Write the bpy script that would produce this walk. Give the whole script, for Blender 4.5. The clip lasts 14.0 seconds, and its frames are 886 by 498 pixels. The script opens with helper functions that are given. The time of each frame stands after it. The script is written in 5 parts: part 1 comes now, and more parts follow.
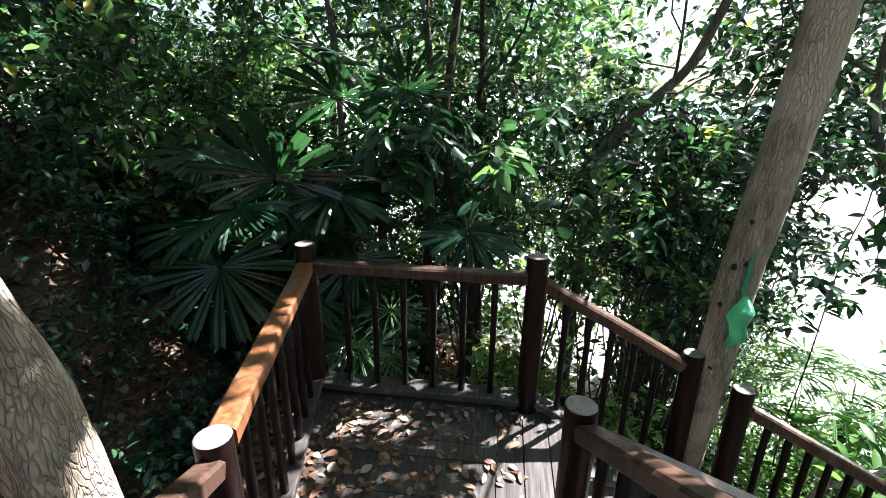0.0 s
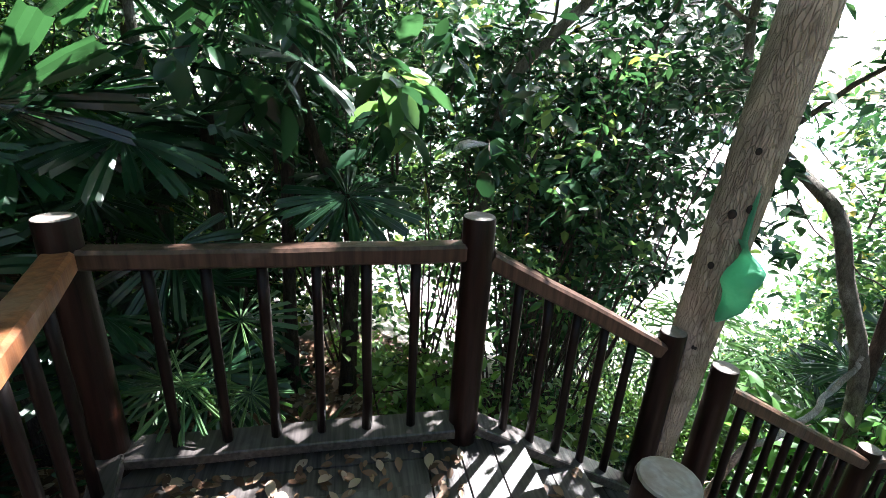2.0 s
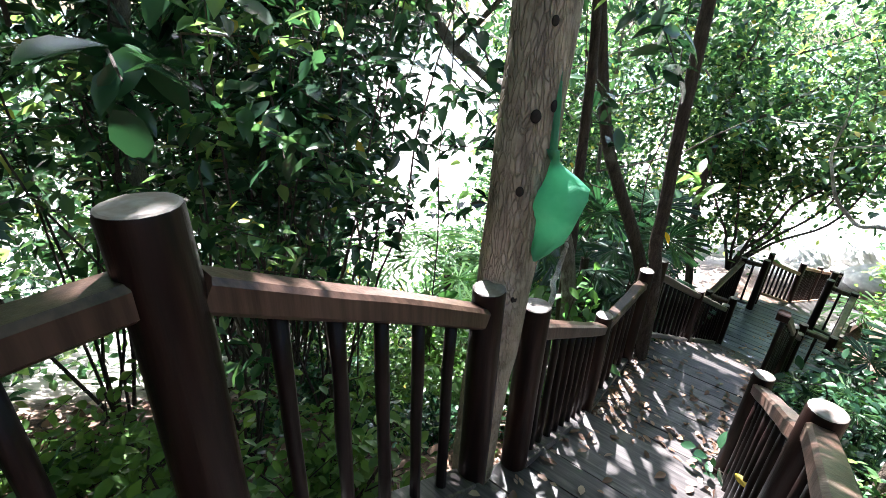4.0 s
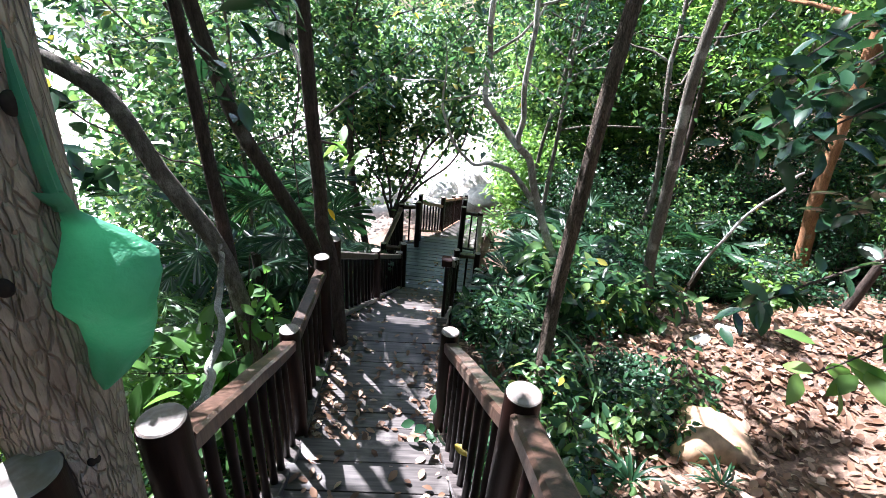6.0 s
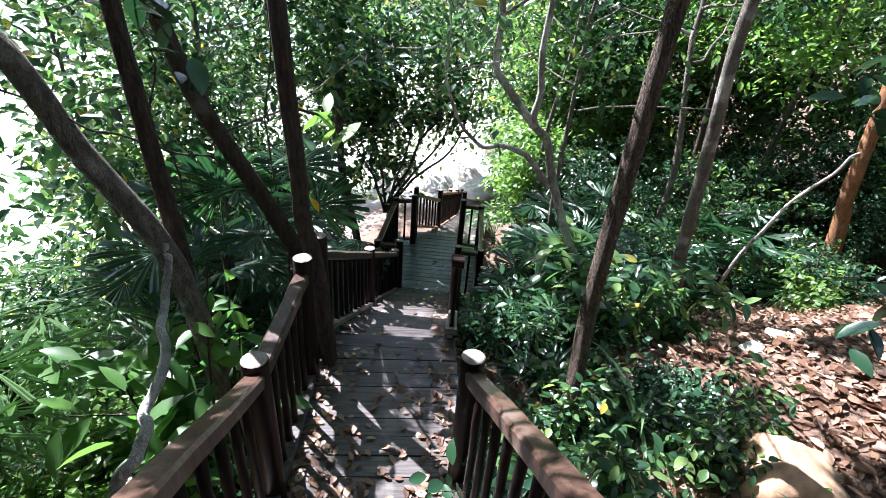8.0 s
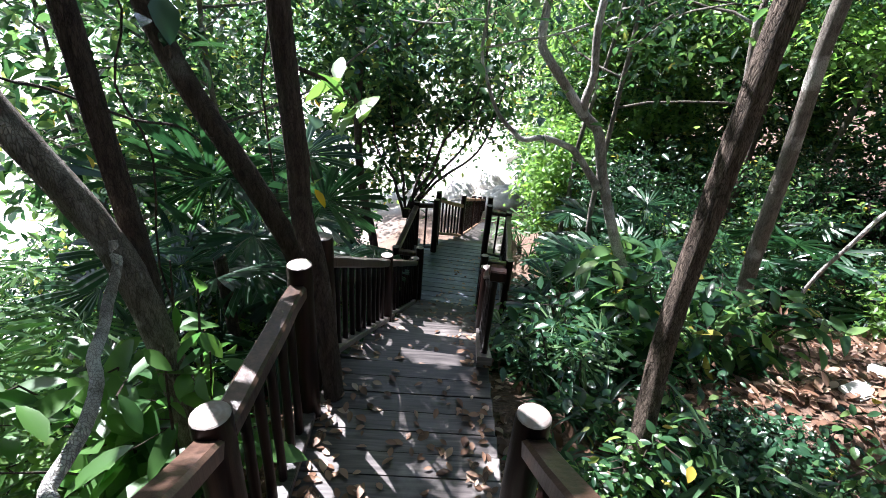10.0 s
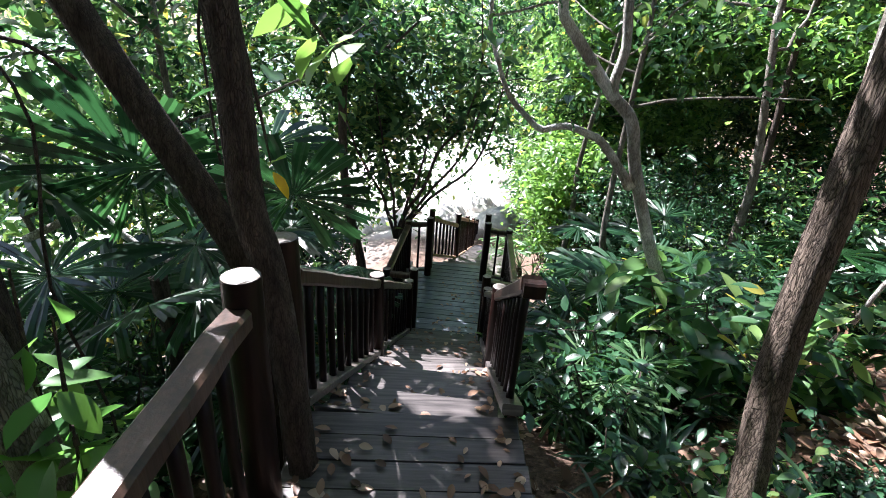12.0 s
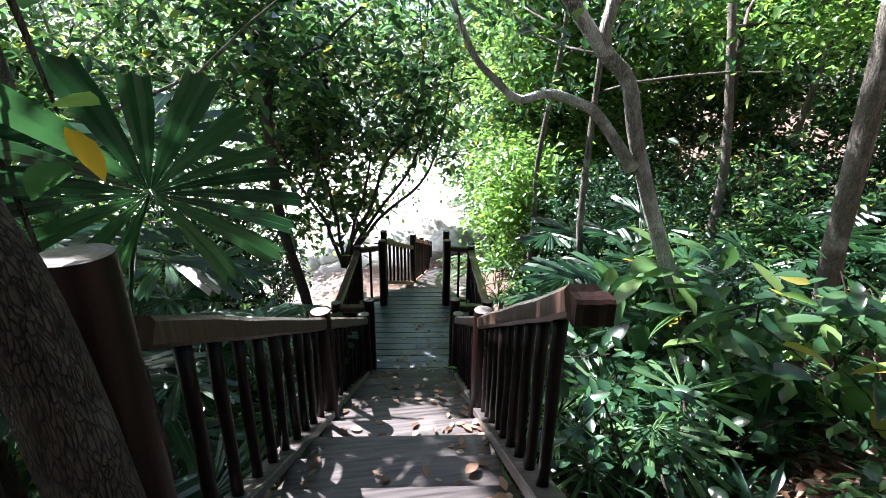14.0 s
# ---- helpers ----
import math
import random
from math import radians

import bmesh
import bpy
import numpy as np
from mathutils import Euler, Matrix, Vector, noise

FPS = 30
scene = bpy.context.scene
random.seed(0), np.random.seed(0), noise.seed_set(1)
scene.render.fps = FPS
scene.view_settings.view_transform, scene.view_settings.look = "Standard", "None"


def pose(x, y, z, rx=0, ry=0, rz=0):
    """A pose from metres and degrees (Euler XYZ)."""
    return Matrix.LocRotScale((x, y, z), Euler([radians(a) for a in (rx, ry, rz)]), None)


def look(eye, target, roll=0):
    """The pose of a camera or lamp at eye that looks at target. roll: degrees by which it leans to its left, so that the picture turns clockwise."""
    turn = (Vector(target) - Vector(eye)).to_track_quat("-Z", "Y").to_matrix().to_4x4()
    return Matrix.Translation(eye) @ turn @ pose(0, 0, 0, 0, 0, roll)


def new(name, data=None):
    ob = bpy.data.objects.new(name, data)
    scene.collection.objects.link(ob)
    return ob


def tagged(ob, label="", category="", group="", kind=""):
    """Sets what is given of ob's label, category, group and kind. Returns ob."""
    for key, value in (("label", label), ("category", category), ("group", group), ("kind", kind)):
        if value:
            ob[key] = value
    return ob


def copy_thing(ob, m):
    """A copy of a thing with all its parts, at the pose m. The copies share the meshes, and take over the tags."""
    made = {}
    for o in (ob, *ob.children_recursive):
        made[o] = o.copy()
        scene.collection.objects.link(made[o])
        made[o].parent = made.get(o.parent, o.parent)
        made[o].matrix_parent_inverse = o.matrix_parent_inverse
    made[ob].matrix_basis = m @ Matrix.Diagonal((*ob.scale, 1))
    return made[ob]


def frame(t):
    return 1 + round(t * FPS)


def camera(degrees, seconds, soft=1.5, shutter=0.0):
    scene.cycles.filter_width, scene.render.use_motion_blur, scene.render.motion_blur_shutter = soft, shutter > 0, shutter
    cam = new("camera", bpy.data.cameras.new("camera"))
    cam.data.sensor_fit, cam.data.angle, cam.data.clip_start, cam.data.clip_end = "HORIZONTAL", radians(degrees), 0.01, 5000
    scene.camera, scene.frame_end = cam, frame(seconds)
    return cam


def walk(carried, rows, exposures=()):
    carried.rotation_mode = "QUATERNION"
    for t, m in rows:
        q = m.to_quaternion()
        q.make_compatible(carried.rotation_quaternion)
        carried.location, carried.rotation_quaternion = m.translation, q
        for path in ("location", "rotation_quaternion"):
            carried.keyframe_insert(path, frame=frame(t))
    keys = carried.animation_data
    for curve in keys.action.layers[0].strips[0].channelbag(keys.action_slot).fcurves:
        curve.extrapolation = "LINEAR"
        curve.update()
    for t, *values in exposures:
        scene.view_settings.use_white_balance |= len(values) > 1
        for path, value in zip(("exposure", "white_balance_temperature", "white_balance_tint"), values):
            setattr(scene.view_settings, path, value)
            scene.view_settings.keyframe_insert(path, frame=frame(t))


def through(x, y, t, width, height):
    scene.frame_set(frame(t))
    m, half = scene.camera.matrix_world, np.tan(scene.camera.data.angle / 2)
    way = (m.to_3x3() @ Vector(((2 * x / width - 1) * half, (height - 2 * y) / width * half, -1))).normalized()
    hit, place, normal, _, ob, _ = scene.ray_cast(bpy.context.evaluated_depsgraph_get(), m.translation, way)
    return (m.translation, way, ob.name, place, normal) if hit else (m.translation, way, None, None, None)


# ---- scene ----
cam = camera(87.3, 14.0, soft=0.7)
PATH = [
    (0, (2.694, 1.247, 1.998), (0.819, 1.003, 1.347), 0.7),
    (0.5, (2.457, 1.15, 1.901), (0.586, 0.991, 1.211), 2.6),
    (1, (2.223, 1.044, 1.783), (0.348, 0.997, 1.089), 2.3),
    (1.5, (1.981, 1.024, 1.67), (0.109, 1.197, 0.989), 3.6),
    (2, (1.705, 0.968, 1.566), (-0.125, 1.362, 0.864), 3.4),
    (2.5, (1.502, 0.982, 1.527), (-0.269, 1.528, 0.775), 3.5),
    (3, (1.266, 1.05, 1.434), (-0.392, 1.843, 0.646), 3.5),
    (3.5, (0.98, 1.129, 1.316), (-0.471, 2.228, 0.488), 2.8),
    (4, (0.807, 1.244, 1.325), (-0.317, 2.653, 0.458), 2.6),
    (4.2, (0.772, 1.323, 1.347), (-0.185, 2.847, 0.474), 2.6),
    (6.3, (0.712, 2.009, 1.241), (0.845, 3.791, 0.341), 4.8),
    (6.5, (0.674, 2.093, 1.2), (0.808, 3.887, 0.327), 4.7),
    (7, (0.659, 2.244, 1.133), (0.764, 4.034, 0.247), 5.2),
    (7.5, (0.679, 2.407, 1.015), (0.819, 4.184, 0.109), 7.6),
    (8, (0.64, 2.573, 0.929), (0.775, 4.343, 0.008), 4.6),
    (8.2, (0.636, 2.637, 0.921), (0.778, 4.414, 0.013), 4.4),
    (10.3, (0.578, 3.283, 0.501), (0.611, 5.078, -0.381), 4.2),
    (10.5, (0.577, 3.349, 0.443), (0.602, 5.153, -0.42), 3.5),
    (11, (0.484, 3.515, 0.389), (0.511, 5.331, -0.448), 3.1),
    (11.5, (0.532, 3.69, 0.258), (0.573, 5.526, -0.534), 3.9),
    (12, (0.512, 3.839, 0.162), (0.608, 5.679, -0.617), 4.1),
    (12.5, (0.466, 4.012, 0.115), (0.563, 5.876, -0.603), 3.7),
    (13, (0.497, 4.16, 0.035), (0.701, 6.041, -0.612), 5.2),
    (13.5, (0.465, 4.381, -0.086), (0.752, 6.253, -0.729), 3.4),
    (14, (0.493, 4.619, -0.225), (0.797, 6.48, -0.89), 0.8),
]
walk(cam, [(t, look(eye, target, roll)) for t, eye, target, roll in PATH], exposures=[(0.0, 2.6, 6250, 11), (2.0, 2.92, 6150, 12), (4.2, 3.0, 6050, 14), (6.5, 2.42, 5900, 17), (8.0, 2.28, 5900, 17), (11.0, 2.32, 6050, 16), (14.0, 2.52, 6050, 17)])

# ---- light ----
SUN_FROM = Vector((-0.56, 0.57, 1.0)).normalized()
world = bpy.data.worlds.new("sky")
scene.world = world
world.use_nodes = True
wn = world.node_tree.nodes
sky = wn.new("ShaderNodeTexSky")
sky.sky_type = "NISHITA"
sky.sun_disc = False
sky.sun_elevation = math.asin(SUN_FROM.z)
sky.sun_rotation = math.atan2(SUN_FROM.x, SUN_FROM.y)
sky.dust_density = 2.0
wn["Background"].inputs["Strength"].default_value = 0.05
world.node_tree.links.new(sky.outputs[0], wn["Background"].inputs["Color"])
sun = new("sun", bpy.data.lights.new("sun", "SUN"))
sun.data.energy, sun.data.angle, sun.data.color = 5.0, radians(0.45), (1.0, 0.98, 0.955)
sun.matrix_world = look(SUN_FROM * 30, (0, 0, 0))


# ---- materials ----
def material(name):
    m = bpy.data.materials.new(name)
    m.use_nodes = True
    nt = m.node_tree
    return m, nt, nt.nodes["Principled BSDF"]


def ramp(nt, fac, stops):
    r = nt.nodes.new("ShaderNodeValToRGB")
    while len(r.color_ramp.elements) < len(stops):
        r.color_ramp.elements.new(0.5)
    for e, (p, c) in zip(r.color_ramp.elements, stops):
        e.position, e.color = p, (*c, 1)
    nt.links.new(fac, r.inputs[0])
    return r.outputs[0]


def noise_tex(nt, scale, detail=4.0, stretch=None, rough=0.55, space="Object"):
    tc = nt.nodes.new("ShaderNodeTexCoord")
    n = nt.nodes.new("ShaderNodeTexNoise")
    n.inputs["Scale"].default_value, n.inputs["Detail"].default_value = scale, detail
    n.inputs["Roughness"].default_value = rough
    src = tc.outputs[space]
    if stretch:
        mp = nt.nodes.new("ShaderNodeMapping")
        mp.inputs["Scale"].default_value = stretch
        nt.links.new(src, mp.inputs[0])
        src = mp.outputs[0]
    nt.links.new(src, n.inputs["Vector"])
    return n.outputs["Fac"]


def mixed(nt, fac, a, b, blend="MIX"):
    mx = nt.nodes.new("ShaderNodeMix")
    mx.data_type, mx.blend_type = "RGBA", blend
    for sock, v in ((mx.inputs[0], fac), (mx.inputs[6], a), (mx.inputs[7], b)):
        if isinstance(v, (int, float)):
            sock.default_value = v
        elif isinstance(v, tuple):
            sock.default_value = (*v, 1)
        else:
            nt.links.new(v, sock)
    return mx.outputs[2]


def bump(nt, bsdf, height, strength=0.4, distance=0.01):
    b = nt.nodes.new("ShaderNodeBump")
    b.inputs["Strength"].default_value, b.inputs["Distance"].default_value = strength, distance
    nt.links.new(height, b.inputs["Height"])
    nt.links.new(b.outputs[0], bsdf.inputs["Normal"])


def randomised(nt, colour, amount=0.3, island=False):
    """Brightness varied from piece to piece."""
    src = nt.nodes.new("ShaderNodeNewGeometry").outputs["Random Per Island"] if island else nt.nodes.new("ShaderNodeObjectInfo").outputs["Random"]
    hsv = nt.nodes.new("ShaderNodeHueSaturation")
    mr = nt.nodes.new("ShaderNodeMapRange")
    mr.inputs[3].default_value, mr.inputs[4].default_value = 1 - amount, 1 + amount
    nt.links.new(src, mr.inputs[0])
    nt.links.new(mr.outputs[0], hsv.inputs["Value"])
    nt.links.new(colour, hsv.inputs["Color"])
    return hsv.outputs[0]


def wood(name, dark, light, worn, wear, rough, grain=(40, 40, 3), spec=0.4):
    """Stained timber: grain along the piece's own z, patches of wear where the stain has gone."""
    m, nt, b = material(name)
    g = noise_tex(nt, 1.0, 6, grain)
    big = noise_tex(nt, 3.0, 5)
    c = ramp(nt, g, [(0.3, dark), (0.7, light)])
    c = mixed(nt, ramp(nt, big, [(wear, (0, 0, 0)), (wear + 0.16, (1, 1, 1))]), c, worn)
    c = randomised(nt, c, 0.25)
    nt.links.new(c, b.inputs["Base Color"])
    b.inputs["Roughness"].default_value = rough
    b.inputs["Specular IOR Level"].default_value = spec
    bump(nt, b, g, 0.5, 0.004)
    return m


M_POST = wood("post_wood", (0.005, 0.0025, 0.002), (0.022, 0.008, 0.006), (0.14, 0.045, 0.024), 0.62, 0.40, (40, 40, 3), 0.22)
M_RAIL = wood("rail_wood", (0.030, 0.017, 0.012), (0.11, 0.062, 0.044), (0.22, 0.165, 0.13), 0.57, 0.34)
# worn rail wood again, with orange sunlight put into dark and light tones
M_RAIL_SUNLIT = wood("sunlit_worn_rail_wood", (0.14, 0.05, 0.022), (0.36, 0.15, 0.065), (0.30, 0.22, 0.16), 0.58, 0.34)
M_BAL = wood("baluster_wood", (0.003, 0.002, 0.002), (0.015, 0.006, 0.005), (0.07, 0.025, 0.015), 0.67, 0.45, (40, 40, 3), 0.22)
M_PLANK = wood("deck_wood", (0.030, 0.025, 0.024), (0.125, 0.108, 0.102), (0.22, 0.20, 0.185), 0.58, 0.32, (3, 50, 50), 0.4)
# lower landing copy of the deck wood: bluish sky reflection put into the colour
M_PLANK_SKY_SHEEN = wood("sky_sheen_deck_wood", (0.05, 0.056, 0.072), (0.155, 0.172, 0.21), (0.24, 0.26, 0.30), 0.58, 0.28, (3, 50, 50), 0.6)
# lit copy of the railing wood: full sun is put into the pale colour
M_FENCE_LIT = wood("sunlit_fence_wood", (0.22, 0.12, 0.08), (0.42, 0.24, 0.16), (0.48, 0.31, 0.22), 0.6, 0.6)


def end_grain():
    m, nt, b = material("end_grain")
    tc = nt.nodes.new("ShaderNodeTexCoord")
    w = nt.nodes.new("ShaderNodeTexWave")
    w.wave_type, w.rings_direction = "RINGS", "Z"
    w.inputs["Scale"].default_value, w.inputs["Distortion"].default_value = 16, 9.0
    nt.links.new(tc.outputs["Object"], w.inputs["Vector"])
    n = noise_tex(nt, 30, 5)
    c = ramp(nt, w.outputs["Fac"], [(0.0, (0.24, 0.215, 0.20)), (1.0, (0.30, 0.27, 0.255))])
    c = mixed(nt, ramp(nt, n, [(0.35, (0, 0, 0)), (0.7, (1, 1, 1))]), c, (0.20, 0.15, 0.12))
    nt.links.new(c, b.inputs["Base Color"])
    b.inputs["Roughness"].default_value = 0.6
    bump(nt, b, n, 0.5, 0.004)
    return m


M_END = end_grain()


def bark(name, dark, light, patch, scale=14, lift=0.02, patches=0.58, stretch=0.3, split=0.42, seams=0.8):
    m, nt, b = material(name)
    g = noise_tex(nt, 1.0, 7, (scale * 2.2, scale * 2.2, scale * 0.5), 0.65)
    tc = nt.nodes.new("ShaderNodeTexCoord")
    v = nt.nodes.new("ShaderNodeTexVoronoi")
    v.feature = "DISTANCE_TO_EDGE"
    mp = nt.nodes.new("ShaderNodeMapping")
    mp.inputs["Scale"].default_value = (scale * 1.4, scale * 1.4, scale * stretch)
    nt.links.new(tc.outputs["Object"], mp.inputs[0])
    warp = nt.nodes.new("ShaderNodeMix")
    warp.data_type, warp.blend_type = "RGBA", "ADD"
    warp.inputs[0].default_value = 0.9
    wob = nt.nodes.new("ShaderNodeTexNoise")
    wob.inputs["Scale"].default_value, wob.inputs["Detail"].default_value = 1.1, 4
    nt.links.new(mp.outputs[0], wob.inputs["Vector"])
    nt.links.new(mp.outputs[0], warp.inputs[6])
    nt.links.new(wob.outputs["Color"], warp.inputs[7])
    nt.links.new(warp.outputs[2], v.inputs["Vector"])
    big = noise_tex(nt, 2.6, 6)
    c = ramp(nt, g, [(0.3, dark), (0.68, light)])
    c = mixed(nt, ramp(nt, big, [(patches, (0, 0, 0)), (patches + 0.08, (1, 1, 1))]), c, patch)
    crack = ramp(nt, v.outputs["Distance"], [(0.0, (split, split * 0.95, split * 0.9)), (0.14, (1, 1, 1))])
    c = mixed(nt, seams, c, crack, "MULTIPLY")
    nt.links.new(c, b.inputs["Base Color"])
    b.inputs["Roughness"].default_value = 0.85
    b.inputs["Specular IOR Level"].default_value = 0.2
    h = mixed(nt, 0.5, g, crack)
    bump(nt, b, h, 1.0, lift * 1.8)
    return m


M_BARK_TAN = bark("bark_tan", (0.21, 0.165, 0.13), (0.56, 0.46, 0.35), (0.60, 0.50, 0.41), 9, 0.02, 0.47, 0.34, 0.6, 0.3)
M_BARK_DARK = bark("bark_dark", (0.035, 0.026, 0.022), (0.12, 0.09, 0.075), (0.2, 0.18, 0.16), 20, 0.01, 0.62)
M_BARK_GREY = bark("bark_grey", (0.10, 0.085, 0.07), (0.28, 0.25, 0.21), (0.46, 0.44, 0.40), 16, 0.012, 0.55)
M_BARK_FURROW = bark("bark_furrowed", (0.06, 0.045, 0.035), (0.24, 0.185, 0.145), (0.26, 0.22, 0.18), 17, 0.025, 0.66, 0.18, 0.2)
# pale bark, its patches whitened further to stand for spots of sun
M_BARK_PALE = bark("bark_pale", (0.22, 0.19, 0.16), (0.52, 0.48, 0.44), (0.74, 0.72, 0.68), 14, 0.012, 0.47)
M_BARK_RED = bark("bark_orange", (0.22, 0.10, 0.05), (0.48, 0.24, 0.12), (0.4, 0.28, 0.18), 12, 0.01)


def leaf_material(name, stops, rough=0.24, through=0.46, glow=(1.6, 1.6, 1.1), spec=0.75):
    """Leaf: gloss on top, light coming through from behind; hue differs from leaf to leaf."""
    m, nt, b = material(name)
    g = nt.nodes.new("ShaderNodeNewGeometry")
    c = ramp(nt, g.outputs["Random Per Island"], stops)
    n = noise_tex(nt, 1.3, 3)
    c = mixed(nt, 0.5, c, ramp(nt, n, [(0.3, (0.6, 0.6, 0.6)), (0.7, (1.3, 1.3, 1.2))]), "MULTIPLY")
    nt.links.new(c, b.inputs["Base Color"])
    b.inputs["Roughness"].default_value = rough
    b.inputs["Specular IOR Level"].default_value = spec
    tr = nt.nodes.new("ShaderNodeBsdfTranslucent")
    nt.links.new(mixed(nt, 1.0, c, glow, "MULTIPLY"), tr.inputs["Color"])
    mx = nt.nodes.new("ShaderNodeMixShader")
    mx.inputs[0].default_value = through
    nt.links.new(b.outputs[0], mx.inputs[1])
    nt.links.new(tr.outputs[0], mx.inputs[2])
    nt.links.new(mx.outputs[0], nt.nodes["Material Output"].inputs["Surface"])
    return m


GREENS = [(0.0, (0.016, 0.050, 0.026)), (0.45, (0.048, 0.120, 0.052)), (0.8, (0.115, 0.22, 0.080)), (0.97, (0.22, 0.33, 0.11)), (1.0, (0.40, 0.30, 0.05))]
M_LEAF = leaf_material("leaf_green", GREENS)
M_LEAF_DARK = leaf_material("leaf_deep_green", [(0.0, (0.012, 0.040, 0.022)), (1.0, (0.045, 0.115, 0.052))], 0.24, 0.2, (1.5, 1.6, 1.0), 0.8)
# lighter yellow-green leaf copy, for foliage that should look sunlit
M_LEAF_SUNLIT = leaf_material("leaf_yellow_green", [(0.0, (0.08, 0.18, 0.045)), (1.0, (0.17, 0.29, 0.07))], 0.4, 0.5)
M_LEAF_BROAD = leaf_material("broad_leaf", [(0.0, (0.05, 0.14, 0.045)), (1.0, (0.11, 0.24, 0.055))], 0.38, 0.5)
M_PALM = leaf_material("palm_leaf", [(0.0, (0.010, 0.038, 0.019)), (1.0, (0.032, 0.095, 0.040))], 0.28, 0.36)
M_PALM_LIGHT = leaf_material("pale_palm_leaf", [(0.0, (0.08, 0.17, 0.08)), (1.0, (0.16, 0.27, 0.12))], 0.4, 0.45)
M_LITTER = leaf_material("dry_leaf", [(0.0, (0.07, 0.035, 0.022)), (0.45, (0.20, 0.11, 0.07)), (0.75, (0.32, 0.20, 0.14)), (1.0, (0.46, 0.35, 0.27))], 0.5, 0.1, (1.1, 0.9, 0.7), 0.3)


def ground_material():
    m, nt, b = material("forest_floor")
    a = noise_tex(nt, 1.1, 8, None, 0.6, "Object")
    f = noise_tex(nt, 26, 6, None, 0.65, "Object")
    soil = ramp(nt, f, [(0.34, (0.035, 0.020, 0.013)), (0.52, (0.12, 0.072, 0.048)), (0.72, (0.30, 0.20, 0.14))])
    sand = ramp(nt, f, [(0.3, (0.55, 0.50, 0.44)), (0.7, (0.70, 0.66, 0.60))])
    soil = mixed(nt, ramp(nt, a, [(0.45, (0, 0, 0)), (0.62, (1, 1, 1))]), soil, mixed(nt, 0.45, soil, (0.20, 0.125, 0.09)))
    at = nt.nodes.new("ShaderNodeAttribute")
    at.attribute_name = "beach"
    c = mixed(nt, at.outputs["Fac"], soil, sand)
    nt.links.new(c, b.inputs["Base Color"])
    b.inputs["Roughness"].default_value = 0.9
    bump(nt, b, f, 0.8, 0.03)
    return m


M_GROUND = ground_material()


def plain(name, colour, rough=0.5, vary=0.25, scale=20, metal=0.0, lift=0.004):
    m, nt, b = material(name)
    n = noise_tex(nt, scale, 5)
    lo, hi = tuple(v * (1 - vary) for v in colour), tuple(v * (1 + vary) for v in colour)
    nt.links.new(ramp(nt, n, [(0.3, lo), (0.7, hi)]), b.inputs["Base Color"])
    b.inputs["Roughness"].default_value, b.inputs["Metallic"].default_value = rough, metal
    bump(nt, b, n, 0.4, lift)
    return m


M_YELLOW = leaf_material("yellow_leaf", [(0.0, (0.85, 0.52, 0.02)), (1.0, (0.85, 0.55, 0.02))], 0.4, 0.65, (1.15, 1.1, 0.5))
M_ROCK = plain("boulder_stone", (0.42, 0.27, 0.17), 0.85, 0.35, 9, 0, 0.03)
M_WHITE_ROCK = plain("shore_stone", (0.55, 0.52, 0.48), 0.85, 0.3, 5, 0, 0.05)
M_WATER = plain("sea_water", (0.22, 0.32, 0.33), 0.2, 0.2, 0.6, 0, 0.05)
M_KNOT = plain("knot", (0.025, 0.018, 0.014), 0.9, 0.4, 60)


def bag_material():
    m, nt, b = material("green_plastic")
    n = noise_tex(nt, 18, 5)
    c = ramp(nt, n, [(0.3, (0.08, 0.36, 0.20)), (0.7, (0.19, 0.52, 0.33))])
    nt.links.new(c, b.inputs["Base Color"])
    b.inputs["Roughness"].default_value = 0.32
    tr = nt.nodes.new("ShaderNodeBsdfTranslucent")
    tr.inputs["Color"].default_value = (0.20, 0.52, 0.34, 1)
    mx = nt.nodes.new("ShaderNodeMixShader")
    mx.inputs[0].default_value = 0.5
    bump(nt, b, n, 0.8, 0.02)
    nt.links.new(b.outputs[0], mx.inputs[1])
    nt.links.new(tr.outputs[0], mx.inputs[2])
    nt.links.new(mx.outputs[0], nt.nodes["Material Output"].inputs["Surface"])
    return m


M_BAG = bag_material()


# ---- building helpers ----
def part(name, bm, mat, parent=None, label="", smooth=False):
    me = bpy.data.meshes.new(name)
    bm.to_mesh(me)
    bm.free()
    return mesh_part(name, me, mat, parent, label, smooth)


def mesh_part(name, me, mat, parent=None, label="", smooth=False):
    if not me.materials:
        me.materials.append(mat)
    if smooth:
        me.polygons.foreach_set("use_smooth", [True] * len(me.polygons))
    ob = new(name, me)
    ob.parent = parent
    return tagged(ob, label)


def arrays(name, verts, faces):
    me = bpy.data.meshes.new(name)
    me.from_pydata([tuple(v) for v in verts], [], [tuple(f) for f in faces])
    me.update()
    return me


def thing(name, at, label, category, group="", kind="", turn=0.0):
    e = new(name)
    e.empty_display_size = 0.1
    e.matrix_world = pose(*at, 0, 0, turn)
    return tagged(e, label, category, group, kind)


